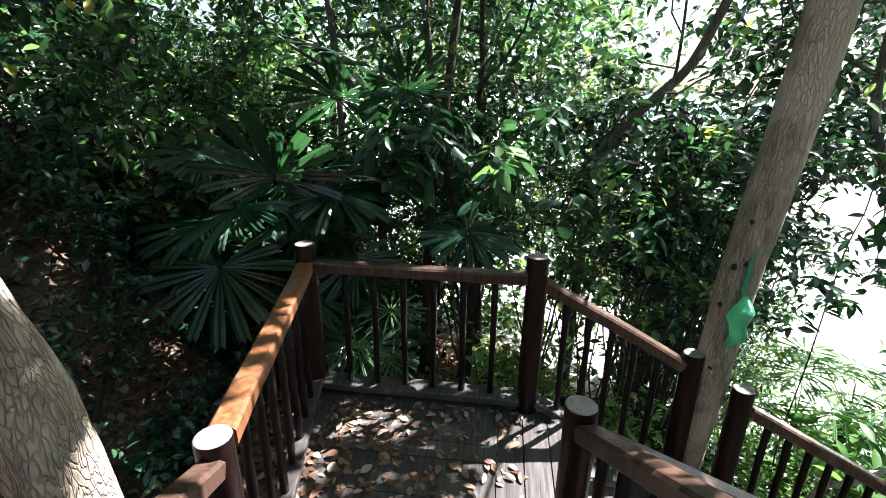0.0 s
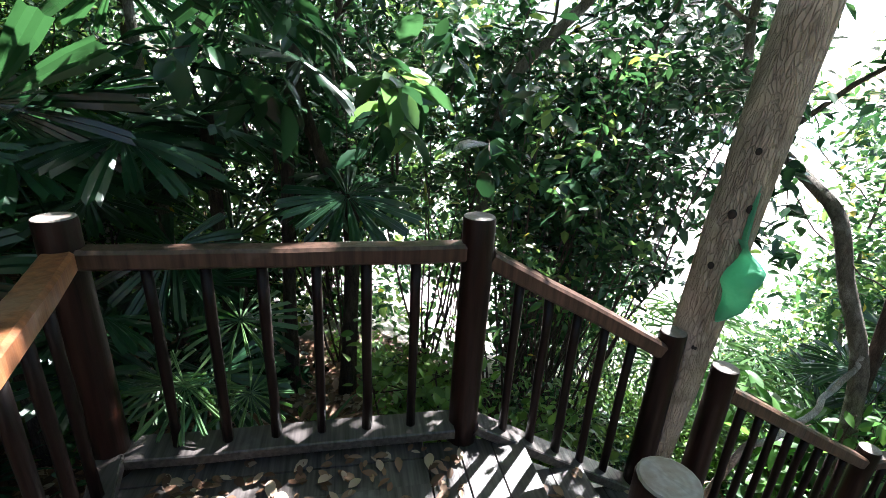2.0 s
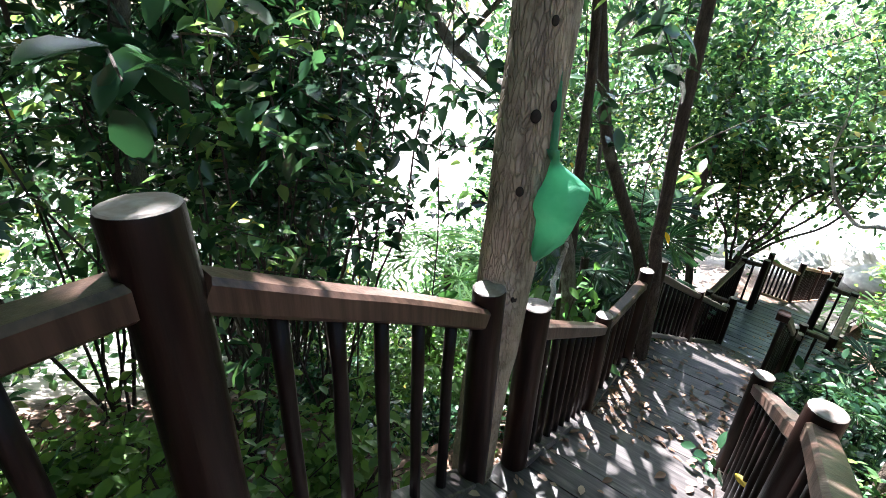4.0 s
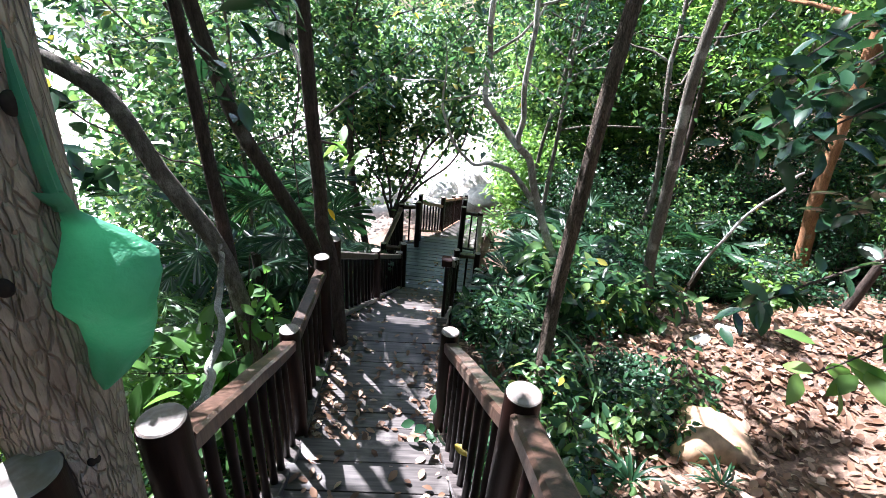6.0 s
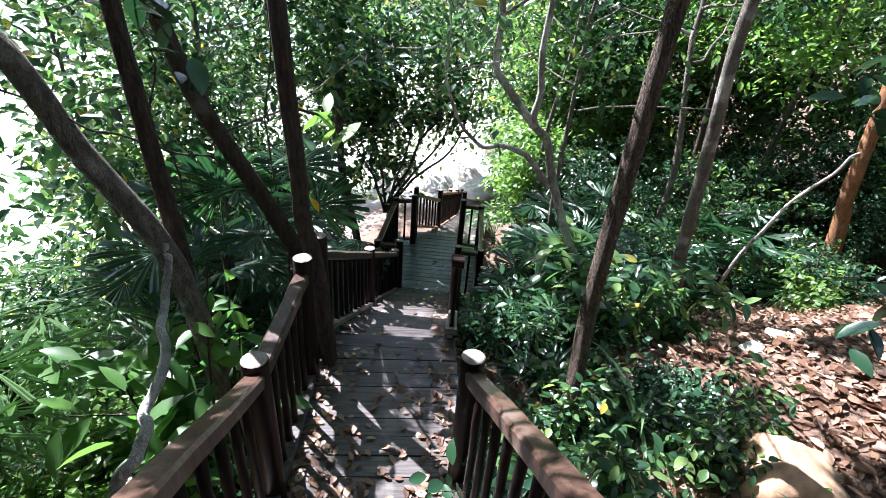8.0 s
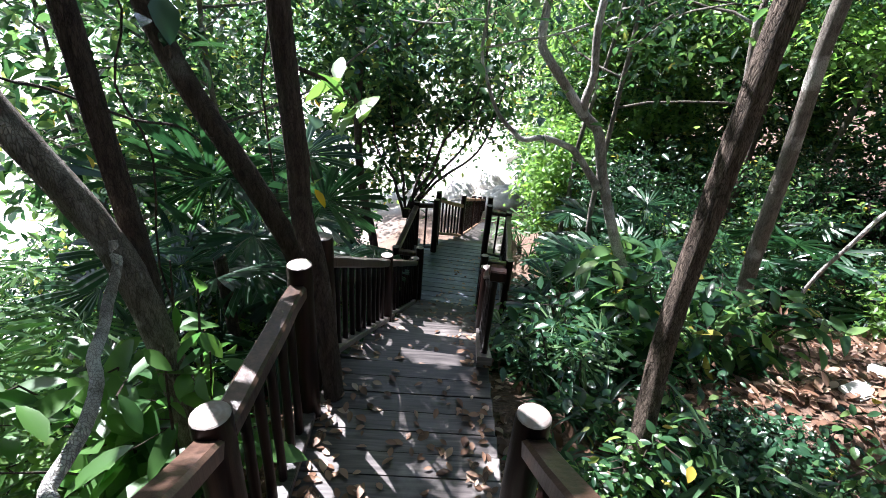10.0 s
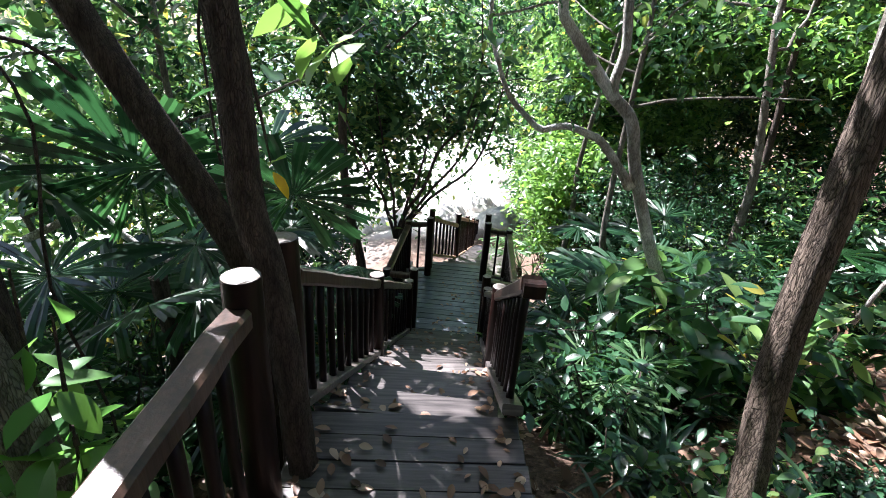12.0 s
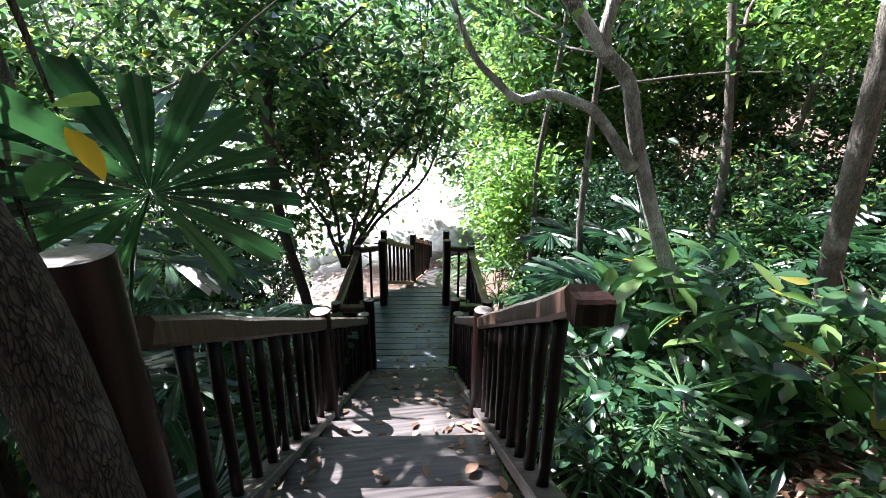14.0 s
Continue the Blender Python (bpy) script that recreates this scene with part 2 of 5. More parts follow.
def beam_bm(p, q, w, h, chamfer=0.008, wobble=0.003, steps=5, seed=0):
    """A hewn timber from p to q with chamfered edges, w across and h high."""
    rng = random.Random(seed)
    p, q = Vector(p), Vector(q)
    along = (q - p).normalized()
    side = along.cross(Vector((0, 0, 1))).normalized()
    up = side.cross(along)
    a, b, c = w / 2, h / 2, chamfer
    ring = [(-a + c, -b), (a - c, -b), (a, -b + c), (a, b - c), (a - c, b), (-a + c, b), (-a, b - c), (-a, -b + c)]
    bm = bmesh.new()
    rows = []
    for i in range(steps + 1):
        o = p.lerp(q, i / steps) + side * rng.uniform(-wobble, wobble) + up * rng.uniform(-wobble, wobble)
        rows.append([bm.verts.new(o + side * x + up * z) for x, z in ring])
    for r, s in zip(rows, rows[1:]):
        for k in range(8):
            bm.faces.new((r[k], r[(k + 1) % 8], s[(k + 1) % 8], s[k]))
    bm.faces.new(rows[0][::-1]), bm.faces.new(rows[-1])
    bmesh.ops.recalc_face_normals(bm, faces=bm.faces)
    return bm


def tube(points, radii, sides=10, wobble=0.0, seed=0, caps=True):
    """Verts and faces of a tapering tube along a polyline."""
    rng = np.random.default_rng(seed)
    pts = np.array(points, float)
    tang = np.gradient(pts, axis=0)
    tang /= np.linalg.norm(tang, axis=1, keepdims=True) + 1e-9
    verts, faces = [], []
    ref = np.array([1.0, 0.17, 0.05])
    ang = np.linspace(0, 2 * np.pi, sides, endpoint=False)
    lobes = 1 + wobble * rng.normal(size=sides)
    for i, (p, t, r) in enumerate(zip(pts, tang, radii)):
        u = np.cross(t, ref)
        if np.linalg.norm(u) < 1e-3:
            u = np.cross(t, [0, 1, 0])
        u /= np.linalg.norm(u)
        v = np.cross(t, u)
        rr = r * (lobes + wobble * 0.5 * rng.normal(size=sides))
        verts += [p + (np.cos(a) * u + np.sin(a) * v) * q for a, q in zip(ang, rr)]
    n = len(pts)
    for i in range(n - 1):
        for k in range(sides):
            faces.append((i * sides + k, i * sides + (k + 1) % sides, (i + 1) * sides + (k + 1) % sides, (i + 1) * sides + k))
    if caps:
        faces.append(tuple(range(sides))[::-1])
        faces.append(tuple((n - 1) * sides + k for k in range(sides)))
    return verts, faces


def smooth_line(points, per=6):
    """Points along a smooth curve through the given ones."""
    P = [np.array(p, float) for p in points]
    P = [2 * P[0] - P[1]] + P + [2 * P[-1] - P[-2]]
    out = []
    for a, b, c, d in zip(P, P[1:], P[2:], P[3:]):
        for k in range(per):
            t = k / per
            out.append(0.5 * (2 * b + (c - a) * t + (2 * a - 5 * b + 4 * c - d) * t * t + (3 * b - a - 3 * c + d) * t ** 3))
    return out + [P[-2]]


def joined(pieces):
    verts, faces = [], []
    for v, f in pieces:
        o = len(verts)
        verts += list(v)
        faces += [tuple(i + o for i in g) for g in f]
    return verts, faces


def leaves(centres, length, width, rng, droop=0.3, ways=None, rounded=False, wild=0.45):
    """One folded blade at every centre, each turned its own way. length, width: (least, most)."""
    c = np.asarray(centres, float)
    n = len(c)
    az = rng.uniform(0, 2 * np.pi, n) if ways is None else np.arctan2(ways[:, 1], ways[:, 0]) + rng.normal(0, 0.6, n)
    dip = rng.normal(-droop, wild, n)
    d = np.stack([np.cos(az) * np.cos(dip), np.sin(az) * np.cos(dip), np.sin(dip)], 1)
    roll = rng.normal(0, wild * 1.1, n)[:, None]
    s = np.stack([-np.sin(az), np.cos(az), np.zeros(n)], 1)
    up = np.cross(d, s)
    s, up = np.cos(roll) * s + np.sin(roll) * up, np.cos(roll) * up - np.sin(roll) * s
    L = rng.uniform(*length, n)[:, None]
    W = L * rng.uniform(*width, n)[:, None] * 0.5
    base, tip = c, c + d * L - up * L * 0.12
    if not rounded:
        m1, m2 = c + d * L * 0.32 + up * W * 0.3, c + d * L * 0.66 + up * W * 0.22 - up * L * 0.03
        verts = np.stack([base, m1 + s * W, m2 + s * W * 0.8, tip, m2 - s * W * 0.8, m1 - s * W], 1).reshape(-1, 3)
        i = np.arange(n)[:, None] * 6
        faces = np.concatenate([i + [0, 1, 2, 3], i + [0, 3, 4, 5]])
        return verts, faces
    rows = [base]
    for t, wide, sag in ((0.14, 0.55, 0.0), (0.38, 1.0, 0.01), (0.66, 0.84, 0.03), (0.87, 0.42, 0.07)):
        mid = c + d * L * t - up * L * sag
        rows += [mid + s * W * wide + up * W * wide * 0.28, mid, mid - s * W * wide + up * W * wide * 0.28]
    verts = np.stack(rows + [tip], 1).reshape(-1, 3)
    i = np.arange(n)[:, None] * 14
    faces = [i + [0, 1, 2, 2], i + [0, 2, 3, 3], i + [10, 13, 11, 11], i + [11, 13, 12, 12]]
    for r in (1, 4, 7):
        faces += [i + [r, r + 3, r + 4, r + 1], i + [r + 1, r + 4, r + 5, r + 2]]
    faces = np.concatenate(faces)
    return verts, faces


GAPS = np.random.default_rng(77).random((64, 64))


def sunny(points, share=0.38):
    """Which points lie on the sun's way through the holes made in the unseen canopy."""
    p = np.asarray(points, float)
    k = (p[:, 2] + 1.0) / SUN_FROM.z
    u, v = p[:, 0] - SUN_FROM.x * k, p[:, 1] - SUN_FROM.y * k
    total = np.zeros(len(p))
    for size, weight in ((0.42, 0.62), (1.5, 0.38)):
        a, b = u / size + 20, v / size + 20
        i, j = np.floor(a).astype(int), np.floor(b).astype(int)
        s, t = a - i, b - j
        s, t = s * s * (3 - 2 * s), t * t * (3 - 2 * t)
        g = lambda m, n: GAPS[m % 64, n % 64]
        total += weight * ((g(i, j) * (1 - s) + g(i + 1, j) * s) * (1 - t) + (g(i, j + 1) * (1 - s) + g(i + 1, j + 1) * s) * t)
    # hole limits set by area: more sun on clearing, landing and trunk, less on bank
    limit = np.full(len(p), 0.5 + 0.45 * (0.5 - share))
    limit[(u > 2.4) & (u < 8) & (v > 3) & (v < 9)] = 0.47
    limit[(u > 0.0) & (u < 1.4) & (v > 3.8) & (v < 6.0)] = 0.47
    limit[(u < 1.6) & (v < -0.4)] = 0.68
    limit[(u - 3.0) ** 2 + (v + 1.4) ** 2 < 1.0] = 0.36
    return total > limit


def leaf_mesh(name, verts, faces):
    """A mesh out of number arrays; a face whose last corner repeats is a triangle."""
    me = bpy.data.meshes.new(name)
    verts = np.asarray(verts, np.float32)
    me.vertices.add(len(verts))
    me.vertices.foreach_set("co", verts.ravel())
    if faces.shape[1] == 4:
        tri = faces[:, 2] == faces[:, 3]
        flat = np.concatenate([faces[tri][:, :3].ravel(), faces[~tri].ravel()])
        sizes = np.concatenate([np.full(tri.sum(), 3), np.full((~tri).sum(), 4)])
    else:
        flat, sizes = faces.ravel(), np.full(len(faces), 3)
    me.loops.add(len(flat))
    me.loops.foreach_set("vertex_index", flat.astype(np.int32))
    me.polygons.add(len(sizes))
    me.polygons.foreach_set("loop_start", np.concatenate([[0], np.cumsum(sizes)[:-1]]).astype(np.int32))
    me.update(calc_edges=True)
    return me


# ---- ground, beach and sea ----
def ground_z(x, y):
    p = np.interp(y, (-60, -6, -3.4, -2.4, -1.8, -1.2, 1.3, 4.2, 5.8, 9.4, 12.2, 15.5, 20, 30, 60, 110), (9, 2.6, 1.9, 1.15, 0.3, -0.5, -0.6, -2.0, -2.05, -4.05, -4.15, -5.7, -6.2, -6.9, -7.2, -9.6))
    right = np.clip(x - 1.5, 0, 60)
    left = np.clip(-0.4 - x, 0, 200)
    z = p + 0.20 * np.minimum(right, 3) + 0.12 * np.clip(right - 3, 0, 60) - 0.34 * np.minimum(left, 8) - 0.16 * np.clip(left - 8, 0, 200) * (left < 14) - (left >= 14) * (0.96 + 0.012 * np.clip(left - 14, 0, 300))
    return np.maximum(z, np.where((left > 70) | (np.asarray(y) > 90), -9.8, -7.3))


def ground_at(x, y):
    n = 0.10 * noise.noise(Vector((x * 0.7, y * 0.7, 0))) + 0.04 * noise.noise(Vector((x * 2.3, y * 2.3, 5)))
    near_path = 1.0 if -0.5 < x < 2 else 1.8
    return float(ground_z(x, y)) + n * near_path


def build_ground():
    def ticks(lo, hi):
        inner = np.arange(lo, hi, 0.3)
        grow = 0.4 * np.cumsum(1.35 ** np.arange(22))
        return np.concatenate([lo - grow[::-1], inner, hi + grow])
    xs, ys = ticks(-11, 12), ticks(-8, 20)
    verts, beach = [], []
    for y in ys:
        for x in xs:
            z = ground_at(x, y)
            verts.append((x, y, z))
            shore = max(-3.3 - x, (y - 19.0) * 0.6 - max(0.0, x - 2.5), -6.0 - z - max(0.0, x - 4.0)) + 1.2 * noise.noise(Vector((x * 0.4, y * 0.4, 9)))
            beach.append(min(1.0, max(0.0, shore * 0.6)))
    w = len(xs)
    faces = [(j * w + i, j * w + i + 1, (j + 1) * w + i + 1, (j + 1) * w + i) for j in range(len(ys) - 1) for i in range(w - 1)]
    me = arrays("ground", verts, faces)
    me.attributes.new("beach", "FLOAT", "POINT").data.foreach_set("value", beach)
    tagged(mesh_part("ground", me, M_GROUND, None, "", True), "sloping forest floor of brown soil and leaf litter running down to a pale beach", "ground", kind="structure")
    me = arrays("water", [(-3000, -3000, -7.9), (3000, -3000, -7.9), (3000, 3000, -7.9), (-3000, 3000, -7.9)], [(0, 1, 2, 3)])
    tagged(mesh_part("water", me, M_WATER), "bright calm sea beyond the beach", "water", kind="structure")


build_ground()

# ---- decks and stairs ----
Z1, Z2, Z3 = -0.05, -1.47, -3.56
PLANKS = []   # corner quads of the boards, with the piece of the setting that they belong to


def plank_mesh(name, quad, z, thick, seed):
    """A board from its four corners in plan, slightly cupped and uneven at the ends."""
    rng = random.Random(seed)
    q = [Vector((x, y, 0)) for x, y in quad]
    mid = sum(q, Vector()) / 4
    lift = rng.uniform(-0.003, 0.003)
    top, low = [], []
    for v in q:
        inner = v + (mid - v).normalized() * 0.006
        dz = rng.uniform(-0.0025, 0.0025) + lift
        top.append((inner.x, inner.y, z + dz))
        low.append((v.x, v.y, z + dz - 0.005))
    base = [(v.x, v.y, z - thick) for v in q]
    verts = top + low + base
    faces = [(0, 1, 2, 3)]
    for k in range(4):
        n = (k + 1) % 4
        faces += [(k, 4 + k, 4 + n, n), (4 + k, 8 + k, 8 + n, 4 + n)]
    faces.append((11, 10, 9, 8))
    return arrays(name, verts, faces)


def boards(owner, quads, z, thick=0.035, name="plank"):
    for k, quad in enumerate(quads):
        PLANKS.append((owner, quad, z, thick, name))


GAP = 0.006

# upper landing: boards lie across the way in, with a joint line near the head of the stairs
deck_upper = thing("deck_upper", (0.6, 0.8, Z1 - 0.04), "dark weathered board landing scattered with dead leaves", "deck", kind="structure")


def landing_sides(x):
    near = 0.02 + 0.215 * x
    far = 1.53 + 0.11 * x if x < 1.12 else 1.655 - (x - 1.12) * 2.3
    return near, far


quads = []
x = -0.03
while x < 1.56:
    x2 = min(x + 0.142, 1.6)
    (a0, b0), (a1, b1) = landing_sides(x), landing_sides(x2 - GAP)
    if b1 > 1.30 and b0 > 1.30:
        quads.append([(x, a0), (x2 - GAP, a1), (x2 - GAP, 1.29), (x, 1.29)])
    else:
        quads.append([(x, a0), (x2 - GAP, a1), (x2 - GAP, max(b1, a1 + 0.03)), (x, max(b0, a0 + 0.03))])
    x = x2
for k in range(3):      # beyond the joint the boards turn to lie along the head of the stairs
    y, y2 = 1.296 + 0.158 * k, 1.296 + 0.158 * (k + 1) - GAP
    quads.append([(0.02, y), (1.12 + max(0.0, 1.655 - y) / 2.3, y), (1.12 + max(0.0, 1.655 - y2) / 2.3, y2), (0.02, y2)])
boards(deck_upper, quads, Z1)

UP = Vector((0.972, 0.235, 0))          # the way back up the first flight
UPS = Vector((0.235, -0.972, 0))        # across it
up_mid = Vector((1.355, 0.99, 0))
flight_upper = thing("stair_upper", (1.5, 1.0, Z1), "dark weathered wooden stair leading up from the landing", "stairs", kind="structure")
for k in range(7):
    o = up_mid + UP * (0.02 + 0.30 * k)
    z = Z1 + 0.172 * (k + 1)
    for j in range(2):
        a = o + UP * (0.152 * j)
        b = a + UP * 0.146
        boards(flight_upper, [[tuple((v + UPS * s).xy) for v, s in ((a, 0.62), (b, 0.62), (b, -0.62), (a, -0.62))]], z, 0.035, "tread")

# second flight, straight down
flight_two = thing("stair_middle", (0.55, 2.9, -1.0), "dark weathered wooden stair with dead leaves on its treads", "stairs", kind="structure")
STEP2, RISE2 = 0.330, (Z1 - Z2) / 8
Y2 = 1.75


def sides2(y):
    t = (y - 1.5) / 2.7
    return 0.09 - 0.07 * t, 1.06 - 0.10 * t


for k in range(1, 8):
    y0 = Y2 + STEP2 * (k - 1)
    for j in range(2):
        ya, yb = y0 + 0.172 * j, y0 + 0.172 * j + 0.166
        (la, ra), (lb, rb) = sides2(ya), sides2(yb)
        boards(flight_two, [[(la, ya), (ra, ya), (rb, yb), (lb, yb)]], Z1 - RISE2 * k, 0.035, "tread")

# middle landing
deck_middle = thing("deck_middle", (0.5, 4.9, Z2 - 0.04), "dark weathered board landing dappled with sun and dead leaves", "deck", kind="structure")
Y2E = Y2 + STEP2 * 7
quads = []
for k in range(11):
    ya = Y2E - 0.01 + 0.142 * k
    yb = ya + 0.142 - GAP
    if yb < 5.62:
        quads.append([(-0.02, ya), (1.02, ya), (1.03, yb), (-0.01, yb)])
boards(deck_middle, quads, Z2)

# third flight and lower landing run a little to the right
TURN3 = -6.6
O3 = Vector((0.485, 5.60, 0))
A3 = Vector((math.sin(radians(-TURN3)), math.cos(radians(-TURN3)), 0))
R3 = Vector((A3.y, -A3.x, 0))


def low(u, v):
    """Plan place u to the right and v ahead of the head of the third flight."""
    p = O3 + R3 * u + A3 * v
    return p.x, p.y


def rect3(u0, u1, v0, v1):
    return [low(u0, v0), low(u1, v0), low(u1, v1), low(u0, v1)]


flight_three = thing("stair_lower", (*low(0, 1.8), -2.6), "long straight weathered wooden stair with sunlit treads", "stairs", kind="structure")
STEP3, RISE3 = 0.335, (Z2 - Z3) / 12
for k in range(1, 12):
    v0 = 0.03 + STEP3 * (k - 1)
    for j in range(2):
        va = v0 + 0.174 * j
        boards(flight_three, [rect3(-0.47, 0.47, va, va + 0.169)], Z2 - RISE3 * k, 0.035, "tread")
V3 = 0.03 + STEP3 * 11
deck_lower = thing("deck_lower", (*low(0, 5), Z3 - 0.04), "weathered board landing with a blue-grey sky sheen put into its colour", "deck", kind="structure")
for k in range(18):
    va = V3 + 0.149 * k
    wide = 0.47 if k < 1 or k > 14 else 0.90
    boards(deck_lower, [rect3(-wide, wide, va, va + 0.134)], Z3, 0.035)
VE = V3 + 0.149 * 18
deck_bottom = thing("deck_bottom", (*low(0.3, VE + 0.4), Z3 - 0.21), "small sunlit pale board landing beyond the gate", "deck", kind="structure")
for k in range(5):
    va = VE + 0.149 * k
    boards(deck_bottom, [rect3(-0.5 + 0.1 * k, 1.0, va, va + 0.143)], Z3 - 0.17, 0.035)
V4, RISE4, RUN4 = VE + 0.75, 0.17, 0.476
flight_four = thing("stair_bottom", (*low(0.6, V4 + 3), -4.6), "sunlit pale wooden stair with deep treads going down to the beach", "stairs", kind="structure")


def slant4(v):
    """How far the left edge of the last stair has drifted to the right."""
    return 0.063 * (v - V4)


for k in range(1, 16):
    va = V4 + RUN4 * (k - 1)
    for j in range(3):
        vb = va + 0.158 * j
        boards(flight_four, [rect3(slant4(va), slant4(va) + 1.0, vb, vb + 0.152)], Z3 - 0.17 - RISE4 * k, 0.035, "tread")
V5, Z5 = V4 + RUN4 * 15, Z3 - 0.17 - RISE4 * 15


def risers(owner, rows):
    """Boards closing the backs of the steps: ends of each in plan, top and bottom."""
    for k, (a, b, zt, zb) in enumerate(rows):
        o = owner.matrix_world.translation
        bm = beam_bm(Vector((*a, (zt + zb) / 2)) - o, Vector((*b, (zt + zb) / 2)) - o, 0.02, zt - zb, 0.002, 0.001, 1, k)
        part("riser", bm, M_PLANK, owner)


risers(flight_two, [((sides2(Y2 + STEP2 * k)[0], Y2 + STEP2 * k + 0.012), (sides2(Y2 + STEP2 * k)[1], Y2 + STEP2 * k + 0.012), Z1 - RISE2 * k - 0.036, Z1 - RISE2 * (k + 1)) for k in range(8)])
risers(flight_three, [(low(-0.47, 0.012 + STEP3 * k + 0.03), low(0.47, 0.012 + STEP3 * k + 0.03), Z2 - RISE3 * k - 0.036, Z2 - RISE3 * (k + 1)) for k in range(12)])
risers(flight_upper, [(tuple((up_mid + UP * (0.01 + 0.3 * k) + UPS * 0.62).xy), tuple((up_mid + UP * (0.01 + 0.3 * k) - UPS * 0.62).xy), Z1 + 0.172 * (k + 1) - 0.036, Z1 + 0.172 * k) for k in range(7)])
risers(flight_four, [(low(slant4(V4 + RUN4 * k), V4 + RUN4 * k), low(slant4(V4 + RUN4 * k) + 1.0, V4 + RUN4 * k), Z3 - 0.17 - RISE4 * k - 0.036, Z3 - 0.17 - RISE4 * (k + 1)) for k in range(15)])

# bearers under the boards
for owner, p, q in (
    (flight_two, (0.03, 1.62, Z1 - 0.17), (-0.02, Y2E + 0.1, Z2 - 0.10)), (flight_two, (1.10, 1.72, Z1 - 0.17), (1.02, Y2E + 0.1, Z2 - 0.10)),
    (flight_three, (*low(-0.5, -0.1), Z2 - 0.14), (*low(-0.5, V3), Z3 - 0.10)), (flight_three, (*low(0.5, -0.1), Z2 - 0.14), (*low(0.5, V3), Z3 - 0.10)),
    (flight_upper, tuple(up_mid + UPS * 0.65 + Vector((0, 0, Z1 - 0.05))), tuple(up_mid + UP * 2.1 + UPS * 0.65 + Vector((0, 0, Z1 + 1.1)))),
    (flight_upper, tuple(up_mid - UPS * 0.65 + Vector((0, 0, Z1 - 0.05))), tuple(up_mid + UP * 2.1 - UPS * 0.65 + Vector((0, 0, Z1 + 1.1)))),
    (flight_four, (*low(-0.03, V4), Z3 - 0.30), (*low(slant4(V5) - 0.03, V5), Z5 - 0.12)), (flight_four, (*low(1.03, V4), Z3 - 0.30), (*low(slant4(V5) + 1.03, V5), Z5 - 0.12)),
    (deck_upper, (0.02, -0.02, Z1 - 0.12), (0.02, 1.6, Z1 - 0.12)), (deck_upper, (0.9, 0.2, Z1 - 0.12), (0.9, 1.6, Z1 - 0.12)),
    (deck_middle, (0.0, Y2E, Z2 - 0.12), (0.0, 5.6, Z2 - 0.12)), (deck_middle, (1.0, Y2E, Z2 - 0.12), (1.0, 5.6, Z2 - 0.12)),
    (deck_lower, (*low(-0.88, V3 + 0.15), Z3 - 0.12), (*low(-0.88, VE), Z3 - 0.12)), (deck_lower, (*low(0.88, V3 + 0.15), Z3 - 0.12), (*low(0.88, VE), Z3 - 0.12)),
    (deck_bottom, (*low(0.0, VE), Z3 - 0.28), (*low(0.0, V4), Z3 - 0.28)), (deck_bottom, (*low(0.9, VE), Z3 - 0.28), (*low(0.9, V4), Z3 - 0.28)),
):
    o = owner.matrix_world.translation
    part("stringer" if owner.name.startswith("stair") else "joist", beam_bm(Vector(p) - o, Vector(q) - o, 0.06, 0.15, 0.004), M_PLANK, owner)


# ---- posts and railings ----
def post(x, y, top, foot, r=0.066, label="dark brown round log post with a pale sawn top", seed=0, lean=(0, 0)):
    e = thing("newel_post", (x, y, foot), label, "post", "stair posts")
    h = top - foot
    n = 9
    rng = np.random.default_rng(seed + int(abs(x * 91 + y * 37) * 10))
    pts = [(lean[0] * t + rng.normal(0, 0.0015), lean[1] * t + rng.normal(0, 0.0015), h * t) for t in np.linspace(0, 1, n)]
    rad = list(r * (1.03 - 0.05 * np.linspace(0, 1, n)))
    v, f = tube(pts[:-1] + [(pts[-1][0], pts[-1][1], h - 0.012), (pts[-1][0], pts[-1][1], h - 0.003)], rad[:-1] + [rad[-1], rad[-1] * 0.96], 18, 0.012, seed)
    mesh_part("log", arrays("log", v, f), M_POST, e, "", True).data.set_sharp_from_angle(angle=0.7)
    cx, cy = pts[-1][0], pts[-1][1]
    ring = [(cx + math.cos(a) * r * 0.94, cy + math.sin(a) * r * 0.94, h - 0.002) for a in np.linspace(0, 2 * np.pi, 18, endpoint=False)]
    v = ring + [(px, py, h + 0.001 + rng.normal(0, 0.0008)) for px, py in ((cx + math.cos(a) * r * 0.86, cy + math.sin(a) * r * 0.86) for a in np.linspace(0, 2 * np.pi, 18, endpoint=False))] + [(cx, cy, h + 0.002)]
    f = [(k, (k + 1) % 18, 18 + (k + 1) % 18, 18 + k) for k in range(18)] + [(18 + k, 18 + (k + 1) % 18, 36) for k in range(18)]
    mesh_part("cut_top", arrays("cut_top", v, f), M_END, e, "pale grey sawn end grain")
    return e


BAL = {}


def baluster_mesh(length, variant):
    key = (round(length, 2), variant)
    if key not in BAL:
        rng = np.random.default_rng(variant)
        pts = [(rng.normal(0, 0.0015), rng.normal(0, 0.0015), length * t) for t in np.linspace(0, 1, 5)]
        v, f = tube(pts, [0.021 * rng.uniform(0.9, 1.1) for _ in pts], 8, 0.05, variant)
        BAL[key] = arrays("baluster", v, f)
        BAL[key].materials.append(M_BAL)
        BAL[key].polygons.foreach_set("use_smooth", [True] * len(BAL[key].polygons))
    return BAL[key]


